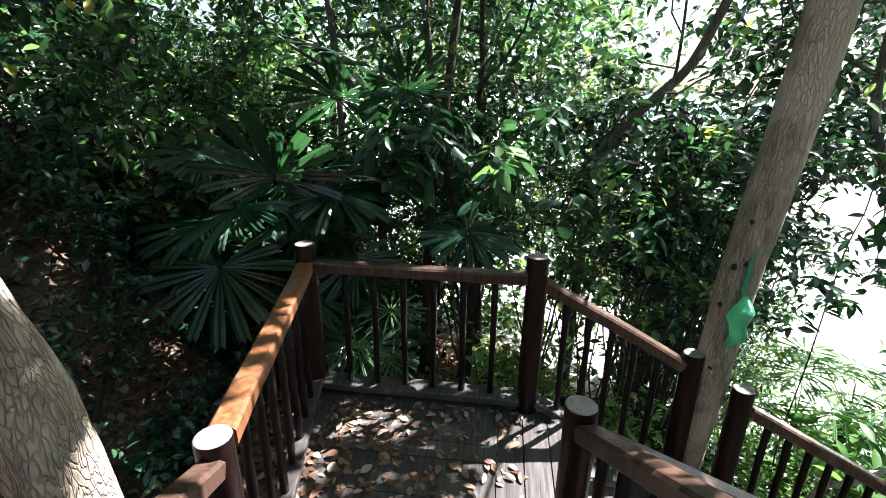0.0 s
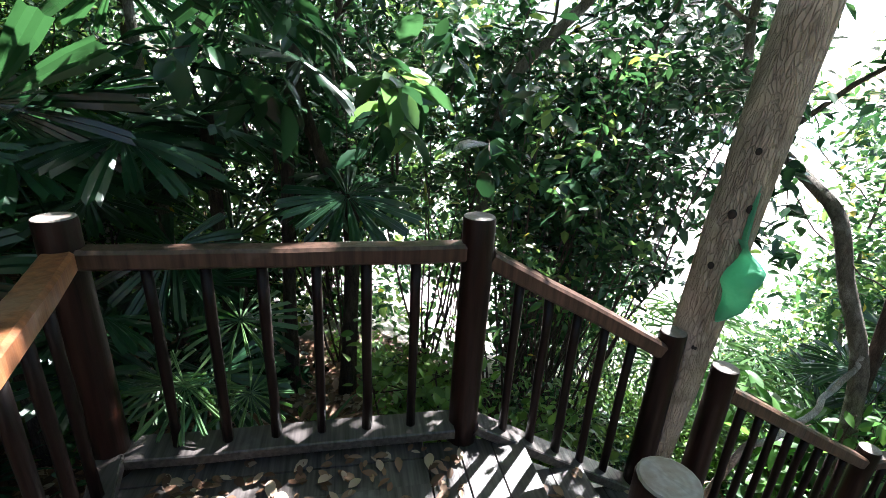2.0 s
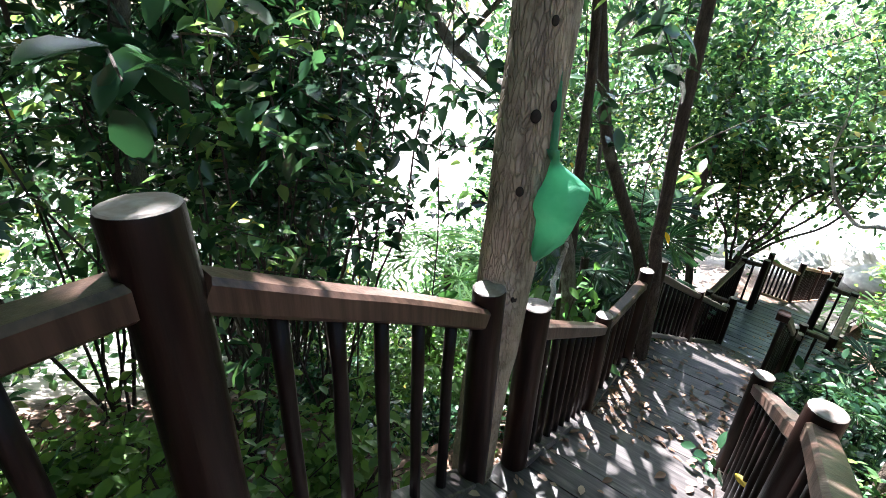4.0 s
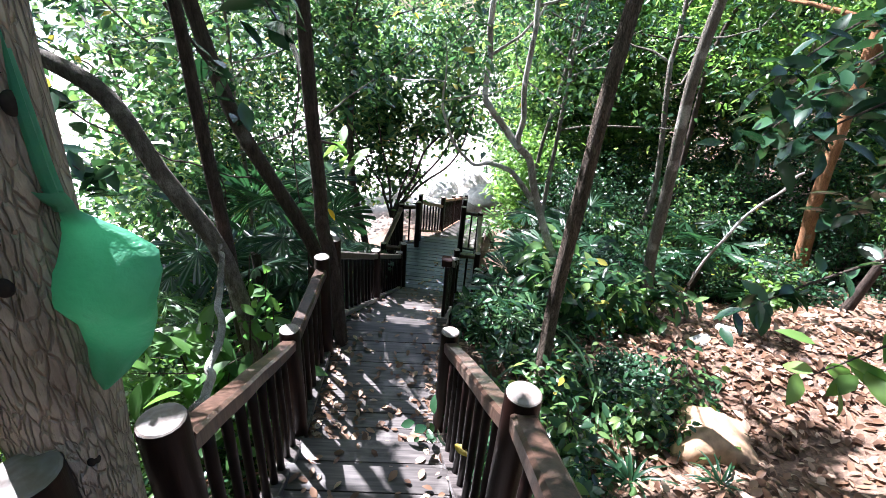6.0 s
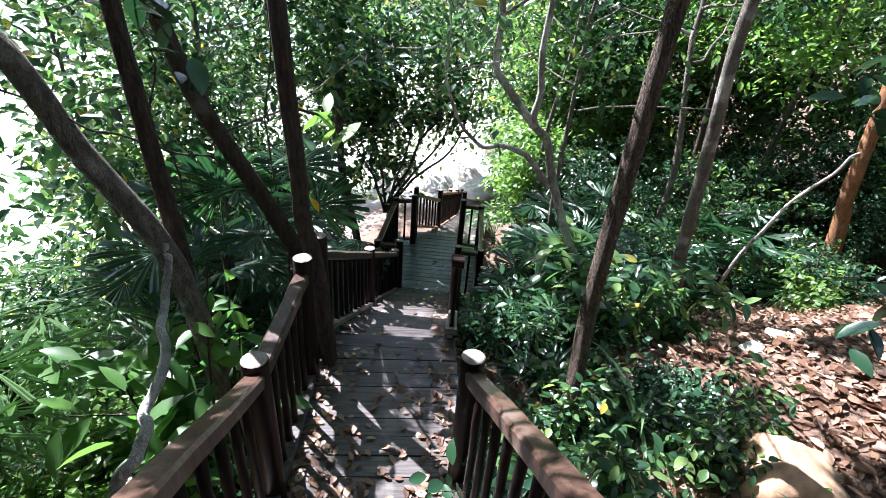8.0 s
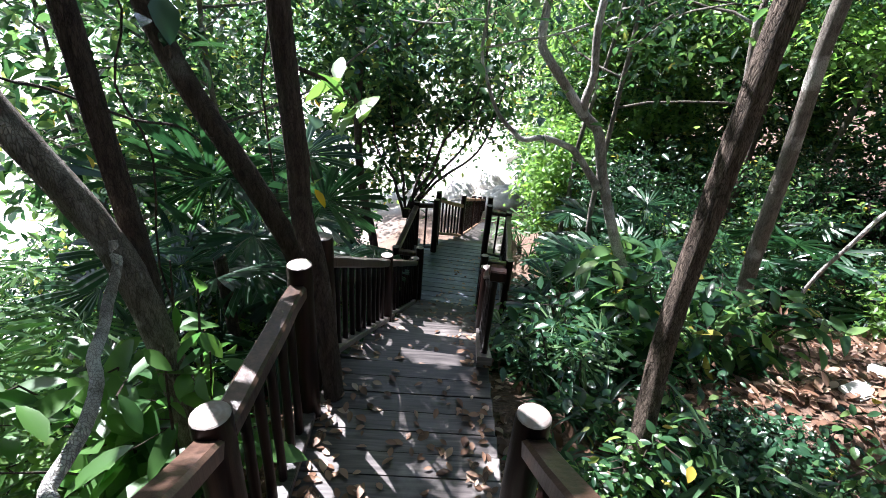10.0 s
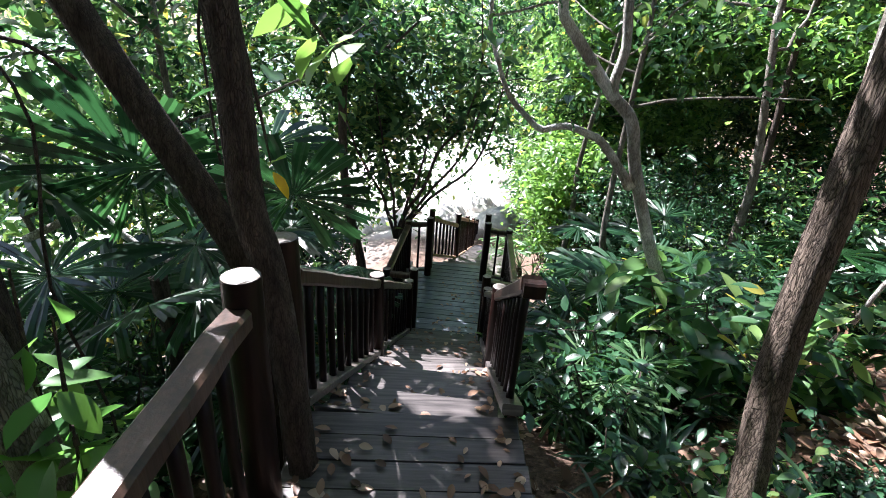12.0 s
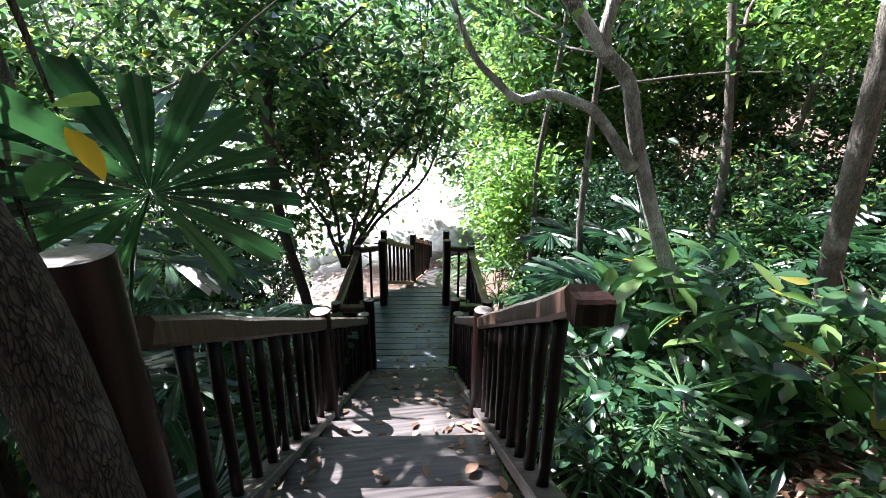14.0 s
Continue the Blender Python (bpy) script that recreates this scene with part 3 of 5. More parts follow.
def railing(p, q, n, label, base=(0.0, 0.0), rail=(0.088, 0.075), width=0.10, trim=(0.055, 0.055), mat=None, group="stair railings", drop=0.86, top=None):
    """p, q: centre of the handrail at both ends. n balusters stand on a bottom rail that lies drop below the handrail."""
    p, q = Vector(p), Vector(q)
    flat = (q - p).xy.length
    way = (q - p) / flat
    a, b = p + way * trim[0], q - way * trim[1]
    e = thing("railing", tuple(a - Vector((0, 0, drop))), label, "railing", group)
    o = Vector(e.matrix_world.translation)
    s = int(abs(p.x * 53 + p.y * 17) * 10)
    part("handrail", beam_bm(a - o, b - o, rail[0], rail[1], 0.012, 0.004, 6, s), top or mat or M_RAIL, e)
    la, lb = a - Vector((0, 0, drop + base[0])), b - Vector((0, 0, drop + base[1]))
    part("bottom_rail", beam_bm(la - o, lb - o, width, 0.05, 0.006, 0.003, 5, s + 1), M_PLANK if mat is None else mat, e)
    for k in range(n):
        t = (k + 1) / (n + 1)
        hi, lo = a.lerp(b, t), la.lerp(lb, t)
        me = baluster_mesh(hi.z - lo.z - rail[1] / 2, (k * 7 + s) % 6)
        ob = new("baluster", me)
        ob.parent = e
        ob.matrix_local = Matrix.Translation(lo - o) @ Euler((0, 0, (k * 1.7 + s) % 6)).to_matrix().to_4x4()
    return e


DARK = "dark red-brown timber railing with thin round balusters"
P = dict(
    A=(0.0, 0.0, 1.05), B=(0.0, 1.48, 1.05), C=(1.60, 0.375, 0.95), D=(0.066, 2.442, 0.51), E=(1.091, 1.604, 0.82), E2=(1.09, 2.99, 0.22),
    F=(0.11, 2.745, 0.32), G=(-0.03, 4.19, -0.50), H=(-0.03, 5.12, -0.50), H2=(0.0, 5.44, -0.50), I=(0.962, 4.31, -0.55))
FOOT = dict(A=-0.9, B=-0.9, C=-0.7, D=-1.3, E=-0.8, E2=-1.7, F=-1.6, G=-2.3, H=-2.3, H2=-2.3, I=-2.3)
for k, (n, (x, y, z)) in enumerate(P.items()):
    post(x, y, z, FOOT[n], 0.068 if n in "ABE" else 0.062, seed=k)


def drop(n, d=0.135):
    return Vector(P[n]) - Vector((0, 0, d))


railing(drop("A", 0.15), drop("B", 0.15), 6, DARK + " round the landing", (0.0, 0.0), width=0.15, drop=0.87)
railing(drop("A", 0.15), drop("C", 0.06), 7, "dark timber railing with a worn handrail, sunlight put into its orange colour", drop=0.86, rail=(0.10, 0.08), top=M_RAIL_SUNLIT)
railing(drop("B", 0.15), drop("D", 0.12), 5, DARK + " down the stair", drop=0.84, width=0.12)
railing(drop("F", 0.12), drop("G", 0.12), 8, DARK + " down the stair", drop=0.80)
railing(drop("G", 0.12), drop("H", 0.12), 5, DARK + " along the landing", drop=0.80)
railing(drop("E", 0.12), drop("E2", 0.10), 8, "dark timber railing with a worn grey-brown handrail", drop=0.80)
railing(drop("E2", 0.16), drop("I", 0.12), 8, DARK + " and worn handrail", drop=0.80)
e_top = Vector(P["E"]) + UP * 2.0 + Vector((0, 0, 1.05))
post(e_top.x, e_top.y, e_top.z, 0.2, 0.066, seed=31)
railing(drop("E", 0.12), e_top - Vector((0, 0, 0.12)), 11, DARK + " beside the upper stair", drop=0.80)
c_top = Vector(P["C"]) + UP * 2.0 + Vector((0, 0, 0.95))
post(c_top.x, c_top.y, c_top.z, 0.2, 0.066, seed=32)
railing(Vector(P["C"]) - Vector((0, 0, 0.12)), c_top - Vector((0, 0, 0.12)), 11, DARK + " beside the upper stair", drop=0.80)


def post3(u, v, top, foot, r=0.06, seed=0):
    x, y = low(u, v)
    return post(x, y, top, foot, r, seed=seed)


def slope3(v):
    return -0.62 - v * RISE3 / STEP3


# third flight: left side from the pair of posts, right side from a free cut end
VB = 3.45
for u, a in ((-0.5, -0.12), (0.5, 0.0)):
    pa, pm, pb = (*low(u, a), slope3(a) - (0.15 if u < 0 else 0.08)), (*low(u, 1.6), slope3(1.6) - 0.17), (*low(u, VB), slope3(VB) - 0.18)
    railing(pa, pm, 9, DARK + " down the long stair", drop=0.66, trim=(0.055 if u < 0 else 0.0, 0.05))
    railing(pm, pb, 9, DARK + " down the long stair", drop=0.64)
    if u > 0:
        head = next(o for o in reversed(scene.objects) if o.name.startswith("railing") and (o.location.xy - Vector(low(u, a))).length < 0.1)
        part("crosspiece", beam_bm(Vector((*low(u - 0.04, a - 0.03), pa[2] - 0.005)) - head.location, Vector((*low(u + 0.05, a - 0.03), pa[2] - 0.005)) - head.location, 0.06, 0.07, 0.008), M_POST, head, "dark short timber across the rail end")
    post3(u, 1.6, slope3(1.6) - 0.08, -3.6, 0.062, 40)
    post3(u, VB, slope3(VB) - 0.10, -4.4, 0.06, 41)
    post3(u * 0.98, V3 + 0.12, -2.53, -4.5, 0.06, 42)
    # bays of the lower landing
    o = -0.87 if u < 0 else 0.87
    vf = V3 + 2.05
    post3(o, V3 + 0.16, -2.58, -4.6, 0.058, 43)
    post3(o, vf, -2.55, -4.6, 0.058, 44)
    post3(u, vf + 0.03, -2.47, -4.6, 0.062, 45)
    post3(u, vf + 0.35, -2.42, -4.6, 0.055, 46)
    railing((*low(u * 0.98, V3 + 0.12), -2.64), (*low(o, V3 + 0.16), -2.66), 1, DARK + " at a landing end", drop=0.82)
    railing((*low(o, V3 + 0.16), -2.66), (*low(o, vf), -2.64), 9, DARK + " along the lower landing", drop=0.82)
    railing((*low(o, vf), -2.62), (*low(u, vf + 0.03), -2.60), 1, DARK + " at a landing end", drop=0.85)
# last stretch to the beach, its rails coloured pale to stand for sun
FENCE = "reddish-brown picket railing with sunlight put into its colour"
railing((*low(-0.5, V3 + 2.40), -2.60), (*low(-0.06, V4), -3.06), 6, FENCE + " at the turn below the gate", drop=0.70, mat=M_FENCE_LIT)
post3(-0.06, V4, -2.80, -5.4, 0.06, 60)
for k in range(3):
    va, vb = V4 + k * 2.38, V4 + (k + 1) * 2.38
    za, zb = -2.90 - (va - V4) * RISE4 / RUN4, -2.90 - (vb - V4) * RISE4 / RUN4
    railing((*low(slant4(va) - 0.06, va), za), (*low(slant4(vb) - 0.06, vb), zb), 12, FENCE + " down to the beach", drop=0.85, mat=M_FENCE_LIT)
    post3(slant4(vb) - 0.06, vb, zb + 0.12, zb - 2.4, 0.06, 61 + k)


# ---- trees ----
def clump_points(rng, centres, each, spread, flat=0.7):
    c = np.repeat(np.asarray(centres, float), each, 0)
    return c + rng.normal(0, 1, c.shape) * np.array([spread, spread, spread * flat])


def tree(line, r0, r1, mat, label, rise=3.0, reach=1.6, limbs=6, leaf=None, per=45, size=(0.09, 0.16), wide=(0.38, 0.55), seed=1, sides=12, name="tree", lean=(0, 0)):
    """A trunk along the given line, carried on upwards, with limbs and a leafy crown."""
    rng = np.random.default_rng(seed)
    base = np.array(line[0], float)
    pts = [np.array(p, float) - base for p in smooth_line(line, 5)]
    seen = len(pts)
    way = pts[-1] - pts[-4]
    way = way / np.linalg.norm(way)
    top = pts[-1].copy()
    for k in range(8):
        way = way * 0.75 + np.array([rng.normal(0, 0.12) + lean[0], rng.normal(0, 0.12) + lean[1], 0.5])
        way /= np.linalg.norm(way)
        top = top + way * rise / 8
        pts.append(top.copy())
    n = len(pts)
    rad = np.concatenate([np.linspace(r0, r1, seen), np.linspace(r1, r1 * 0.3, n - seen)])
    rad[:3] *= (1.35, 1.15, 1.05)
    e = thing(name, tuple(base), label, "tree", "forest trees")
    v, f = tube(pts, rad, sides, 0.05, seed)
    mesh_part("trunk", arrays("trunk", v, f), mat, e, "", True)
    centres = []
    for k in range(limbs):
        i = seen - 1 + int((n - seen - 1) * (k + 0.6) / limbs)
        az = k * 2.4 + rng.uniform(-0.4, 0.4)
        d = np.array([math.cos(az), math.sin(az), rng.uniform(0.1, 0.6)])
        p, line2 = pts[i].copy(), [pts[i].copy()]
        for s in range(5):
            d = d + np.array([rng.normal(0, 0.2), rng.normal(0, 0.2), rng.normal(0.05, 0.15)])
            d /= np.linalg.norm(d)
            p = p + d * reach / 5 * rng.uniform(0.8, 1.2)
            line2.append(p.copy())
            if s > 0:
                centres.append(p + rng.normal(0, 0.15, 3))
                centres.append(p + rng.normal(0, 0.3, 3))
        v, f = tube(line2, np.linspace(rad[i] * 0.6, 0.008, 6), 6, 0.05, seed + k)
        mesh_part("limb", arrays("limb", v, f), mat, e, "", True)
    centres.append(pts[-1])
    if leaf:
        spots = clump_points(rng, centres, max(8, int(per * 0.42)), 0.22)
        v, f = leaves(spots[~sunny(spots + base)], size, wide, rng, 0.35)
        mesh_part("crown", leaf_mesh("crown", v, f), leaf, e)
    return e


def gz(x, y):
    return ground_at(x, y) - 0.08


# the trunk that stands against the railing, with a bag tied to it
tree([(-0.02, 2.565, gz(0.0, 2.6)), (-0.01, 2.57, -0.4), (0.03, 2.58, 0.3), (0.055, 2.60, 1.0), (0.02, 2.70, 1.8), (-0.05, 2.82, 2.8)], 0.09, 0.108, M_BARK_TAN,
     "thick pale brown trunk with flaking bark and dark knots", 4.0, 2.6, 8, M_LEAF, 90, seed=11, sides=24)
tree([(1.62, -0.10, gz(1.6, -0.1)), (1.68, -0.09, 0.4), (1.74, -0.10, 1.1), (1.84, -0.20, 1.8), (1.9, -0.3, 2.8)], 0.125, 0.11, M_BARK_TAN,
     "sunlit pale brown tree trunk leaning beside the landing", 3.5, 2.6, 7, M_LEAF, 70, seed=12, sides=24)
# dark knots on the trunk by the railing
knotted = next(o for o in scene.objects if o.name == "tree")
for z, ax, ay, az, size in ((1.09, 0.052, 2.61, -52, 0.017), (0.855, 0.048, 2.595, -58, 0.014), (1.12, 0.052, 2.61, -20, 0.015), (0.45, 0.036, 2.583, -35, 0.012), (1.35, 0.042, 2.63, -40, 0.012)):
    o = knotted.matrix_world.translation
    bm = bmesh.new()
    bmesh.ops.create_uvsphere(bm, u_segments=12, v_segments=8, radius=size)
    bmesh.ops.scale(bm, vec=(0.55, 1.0, 1.25), verts=bm.verts)
    d = Vector((math.cos(radians(az)), math.sin(radians(az)), 0)) * 0.104
    bmesh.ops.transform(bm, matrix=pose(ax + d.x - o.x, ay + d.y - o.y, z - o.z, 0, 0, az), verts=bm.verts)
    part("knot", bm, M_KNOT, knotted, "dark sunken branch scar", True)
# sea side
tree([(-0.60, 4.85, gz(-0.6, 4.85)), (-0.55, 4.87, -1.38), (-0.60, 4.87, -0.75), (-0.73, 4.87, -0.27), (-0.99, 4.85, 0.21), (-1.21, 4.85, 0.66), (-1.55, 4.85, 0.88), (-2.1, 4.9, 1.15)], 0.066, 0.05, M_BARK_GREY,
     "bowed grey tree trunk leaning out towards the sea", 3.0, 2.2, 6, M_LEAF, 60, seed=13, lean=(-0.1, 0))
tree([(-0.58, 5.02, gz(-0.6, 5.0)), (-0.62, 5.0, -1.56), (-0.69, 5.0, -1.06), (-0.69, 5.0, -0.47), (-0.73, 5.0, 0.14), (-0.76, 5.0, 0.67), (-0.79, 5.0, 1.2), (-0.9, 5.0, 2.2)], 0.055, 0.035, M_BARK_DARK,
     "slender dark tree trunk behind the railing", 2.5, 1.8, 6, M_LEAF, 60, seed=14)
tree([(-0.14, 5.66, gz(-0.14, 5.66)), (-0.15, 5.64, -1.1), (-0.20, 5.62, -0.75), (-0.33, 5.6, -0.43), (-0.47, 5.6, -0.17), (-0.62, 5.6, 0.1), (-0.74, 5.6, 0.35), (-0.85, 5.6, 0.7), (-0.95, 5.6, 1.1), (-1.15, 5.6, 2.0)], 0.062, 0.05, M_BARK_DARK,
     "dark tree trunk leaning away from the stair", 3.0, 2.2, 7, M_LEAF, 70, seed=15)
tree([(0.10, 5.28, Z2 - 0.6), (0.07, 5.28, -1.39), (0.01, 5.29, -0.63), (-0.05, 5.29, -0.34), (-0.06, 5.3, -0.02), (-0.09, 5.3, 0.5), (-0.12, 5.32, 1.26), (-0.15, 5.34, 2.2)], 0.06, 0.045, M_BARK_DARK,
     "slim mottled dark trunk growing between two posts", 3.0, 1.6, 6, M_LEAF, 36, seed=16)
tree([(-2.05, 2.05, gz(-2.05, 2.05)), (-2.05, 2.09, 0.45), (-2.05, 2.15, 1.08), (-2.05, 2.28, 1.58), (-2.05, 2.58, 1.93), (-2.05, 2.86, 2.24), (-2.1, 3.1, 2.8)], 0.05, 0.04, M_BARK_GREY,
     "pale grey crooked trunk in the thicket", 2.0, 1.6, 6, M_LEAF_DARK, 60, seed=17)
tree([(-1.6, 0.5, gz(-1.6, 0.5)), (-1.6, 0.54, 0.54), (-1.6, 0.61, 1.41), (-1.6, 0.69, 1.83), (-1.65, 0.8, 2.8)], 0.05, 0.035, M_BARK_DARK,
     "thin dark trunk in the thicket", 2.2, 1.6, 6, M_LEAF_DARK, 60, seed=18)
tree([(-1.6, 0.93, gz(-1.6, 0.93)), (-1.6, 0.99, 0.36), (-1.6, 0.96, 0.78), (-1.62, 0.80, 0.95), (-1.65, 0.62, 1.6), (-1.7, 0.5, 2.6)], 0.06, 0.03, M_BARK_DARK,
     "thin dark crooked trunk in the thicket", 2.0, 1.6, 6, M_LEAF_DARK, 60, seed=19)
tree([(-1.7, -2.1, gz(-1.7, -2.1)), (-1.8, -2.2, 0.9), (-1.8, -2.3, 1.34), (-1.8, -2.44, 2.01), (-1.8, -2.45, 2.76)], 0.10, 0.075, M_BARK_DARK,
     "dark tree trunk on the shaded bank", 3.0, 2.2, 7, M_LEAF_DARK, 70, seed=20)
tree([(-0.40, 11.0, gz(-0.4, 11)), (-0.44, 11.0, -3.57), (-0.49, 11.0, -3.11), (-0.70, 11.0, -2.07), (-0.75, 11.0, -1.0), (-0.71, 11.0, -0.12)], 0.08, 0.055, M_BARK_DARK,
     "dark leaning trunk beside the lower landing", 3.0, 2.0, 7, M_LEAF, 80, seed=21)
tree([(0.0, 11.55, gz(0, 11.5)), (0.12, 11.5, -2.99), (0.22, 11.5, -2.44), (0.52, 11.5, -1.95), (0.72, 11.5, -1.35), (1.05, 11.5, -0.95), (1.3, 11.5, -0.29)], 0.04, 0.018, M_BARK_DARK,
     "dark branching tree arching over the lower landing", 1.6, 1.8, 7, M_LEAF, 70, seed=22)
# hill side
tree([(1.89, 5.05, gz(1.9, 5.05)), (1.91, 5.15, -1.6), (1.95, 5.33, -0.9), (2.01, 5.42, 0.0), (2.06, 5.47, 0.9), (2.12, 5.5, 1.6), (2.2, 5.55, 2.6)], 0.068, 0.056, M_BARK_FURROW,
     "straight brown furrowed tree trunk on the leafy slope", 4.0, 2.2, 7, M_LEAF, 45, seed=23, sides=16)
tree([(4.05, 7.3, gz(4.05, 7.3)), (3.98, 7.3, -2.2), (3.82, 7.3, -1.5), (3.74, 7.3, -0.35), (3.65, 7.3, 0.8), (3.7, 7.3, 1.8)], 0.085, 0.06, M_BARK_GREY,
     "grey spotted tree trunk on the slope", 3.0, 1.8, 6, M_LEAF, 36, seed=24)
tree([(7.6, 9.0, gz(7.6, 9)), (7.35, 9.0, -1.6), (7.25, 9.0, -1.19), (7.14, 9.0, -0.16), (7.0, 9.0, 1.2)], 0.12, 0.08, M_BARK_RED,
     "sunlit orange-barked tree trunk at the edge of the clearing", 3.0, 2.4, 7, M_LEAF, 90, seed=25)
tree([(3.04, 7.2, gz(3.0, 7.2)), (2.8, 7.2, -2.2), (2.55, 7.2, -1.6), (2.29, 7.2, -1.08), (2.06, 7.2, -0.52), (1.96, 7.2, -0.2), (1.78, 7.2, -0.03), (1.6, 7.2, 0.17), (1.43, 7.2, 0.36), (1.35, 7.2, 0.5), (1.36, 7.2, 0.9)], 0.052, 0.03, M_BARK_PALE,
     "crooked lichen-white trunk leaning over the stair, sun put into its pale patches", 2.4, 1.6, 5, M_LEAF, 26, seed=26)
tree([(1.80, 7.2, -0.06), (1.78, 7.19, 0.06), (1.81, 7.19, 0.28), (1.77, 7.2, 0.63), (1.8, 7.2, 1.2)], 0.036, 0.028, M_BARK_PALE,
     "upright pale fork of the crooked tree", 1.6, 1.1, 4, M_LEAF, 20, seed=28, name="branch")
tree([(2.06, 7.2, -0.68), (1.8, 7.19, -0.38), (1.67, 7.19, -0.31), (1.49, 7.18, -0.26), (1.32, 7.18, -0.29), (1.19, 7.18, -0.2), (1.05, 7.2, -0.05), (0.9, 7.2, 0.3)], 0.034, 0.014, M_BARK_PALE,
     "crooked pale side branch over the stair", 0.8, 0.8, 3, M_LEAF, 30, seed=27, name="branch")
for k, (x, y, h, r) in enumerate(((5.6, 6.2, 3.5, 0.05), (3.0, 9.3, 3.5, 0.05), (5.0, 9.8, 4, 0.07), (6.3, 11.5, 4, 0.08), (3.2, 12.0, 4, 0.06), (4.2, 15.0, 4, 0.06), (9.5, 7.0, 4, 0.09), (8.4, 12.5, 4, 0.08), (4.4, 3.0, 3.5, 0.06),
                                  (-3.2, 1.0, 3.5, 0.06), (-3.6, 3.2, 3.5, 0.05), (-2.6, -0.6, 3.5, 0.06), (-4.5, -1.5, 4, 0.08), (-4.8, 0.6, 4, 0.06), (-0.6, -3.0, 3.5, 0.07), (1.2, -3.4, 4, 0.08), (-2.0, 8.6, 3.5, 0.05), (-2.3, 7.6, 2.5, 0.04), (-3.4, 15.4, 3.5, 0.06), (-2.6, 11.0, 3, 0.05))):
    rng = random.Random(k + 70)
    z = gz(x, y)
    dx, dy = rng.uniform(-0.4, 0.4), rng.uniform(-0.4, 0.4)
    tree([(x, y, z), (x + dx * 0.3, y + dy * 0.3, z + h * 0.3), (x + dx * 0.5 + rng.uniform(-0.1, 0.1), y + dy * 0.6, z + h * 0.6), (x + dx, y + dy, z + h)], r, r * 0.6, M_BARK_GREY if k % 3 else M_BARK_DARK,
         "slender forest tree rising out of the undergrowth", 3.0, 2.0, 7, M_LEAF if k % 2 else M_LEAF_DARK, 70, seed=100 + k)


# ---- undergrowth ----
def shrub(seed, height, spread, stems, per, size, wide, leaf, label, rounded=False, low_leaves=0.25):
    """A thicket plant: several wiry stems with side twigs, leaves along them."""
    rng = np.random.default_rng(seed)
    e = thing("shrub", (0, 0, 0), label, "shrub", "undergrowth")
    tubes, spots = [], []
    for k in range(stems):
        az = rng.uniform(0, 2 * np.pi)
        d = np.array([math.cos(az) * spread / height, math.sin(az) * spread / height, 1.0])
        p, line = np.array([rng.normal(0, 0.05), rng.normal(0, 0.05), -0.1]), []
        steps = 9
        for s in range(steps):
            line.append(p.copy())
            if s > steps * low_leaves:
                spots.append(p.copy())
                q = p.copy()
                t = rng.normal(0, 1, 3) * (0.8, 0.8, 0.3)
                t /= np.linalg.norm(t)
                twig = [q.copy()]
                for j in range(3):
                    q = q + t * rng.uniform(0.08, 0.16) * (0.6 + height * 0.25) + (0, 0, -0.01)
                    twig.append(q.copy())
                    spots.append(q.copy())
                tubes.append(tube(twig, np.linspace(0.005, 0.002, 4), 4, 0, 0, False))
            p = p + d / steps * height * rng.uniform(0.85, 1.1) + rng.normal(0, 0.03, 3)
        tubes.append(tube(line, np.linspace(0.014, 0.004, len(line)), 5, 0.05, k))
    v, f = joined(tubes)
    mesh_part("branchwork", arrays("branchwork", v, f), M_BARK_DARK, e)
    v, f = leaves(clump_points(rng, spots, per, 0.07, 0.8), size, wide, rng, 0.3, None, rounded)
    mesh_part("foliage", leaf_mesh("foliage", v, f), leaf, e)
    return e


def strap_plant(seed, n, length, width, leaf, label):
    """A tuft of long arching strap leaves."""
    rng = np.random.default_rng(seed)
    e = thing("strap_leaf_plant", (0, 0, 0), label, "plant", "undergrowth")
    verts, faces = [], []
    for k in range(n):
        az, rise, L = rng.uniform(0, 6.28), rng.uniform(0.5, 1.35), length * rng.uniform(0.6, 1.1)
        d, s = np.array([math.cos(az), math.sin(az), 0]), np.array([-math.sin(az), math.cos(az), 0])
        p, ang, o = np.array([0, 0, 0.0]), rise, len(verts)
        for j in range(6):
            w = width * (0.55, 0.9, 1, 0.85, 0.5, 0.03)[j] / 2
            up = np.array([0, 0, w * 0.5])
            verts += [p - s * w + up, p, p + s * w + up]
            p = p + (d * math.cos(ang) + np.array([0, 0, math.sin(ang)])) * L / 5
            ang -= rng.uniform(0.25, 0.45)
        for j in range(5):
            a = o + j * 3
            faces += [(a, a + 1, a + 4, a + 3), (a + 1, a + 2, a + 5, a + 4)]
    mesh_part("foliage", arrays("foliage", verts, faces), leaf, e, "", True)
    return e


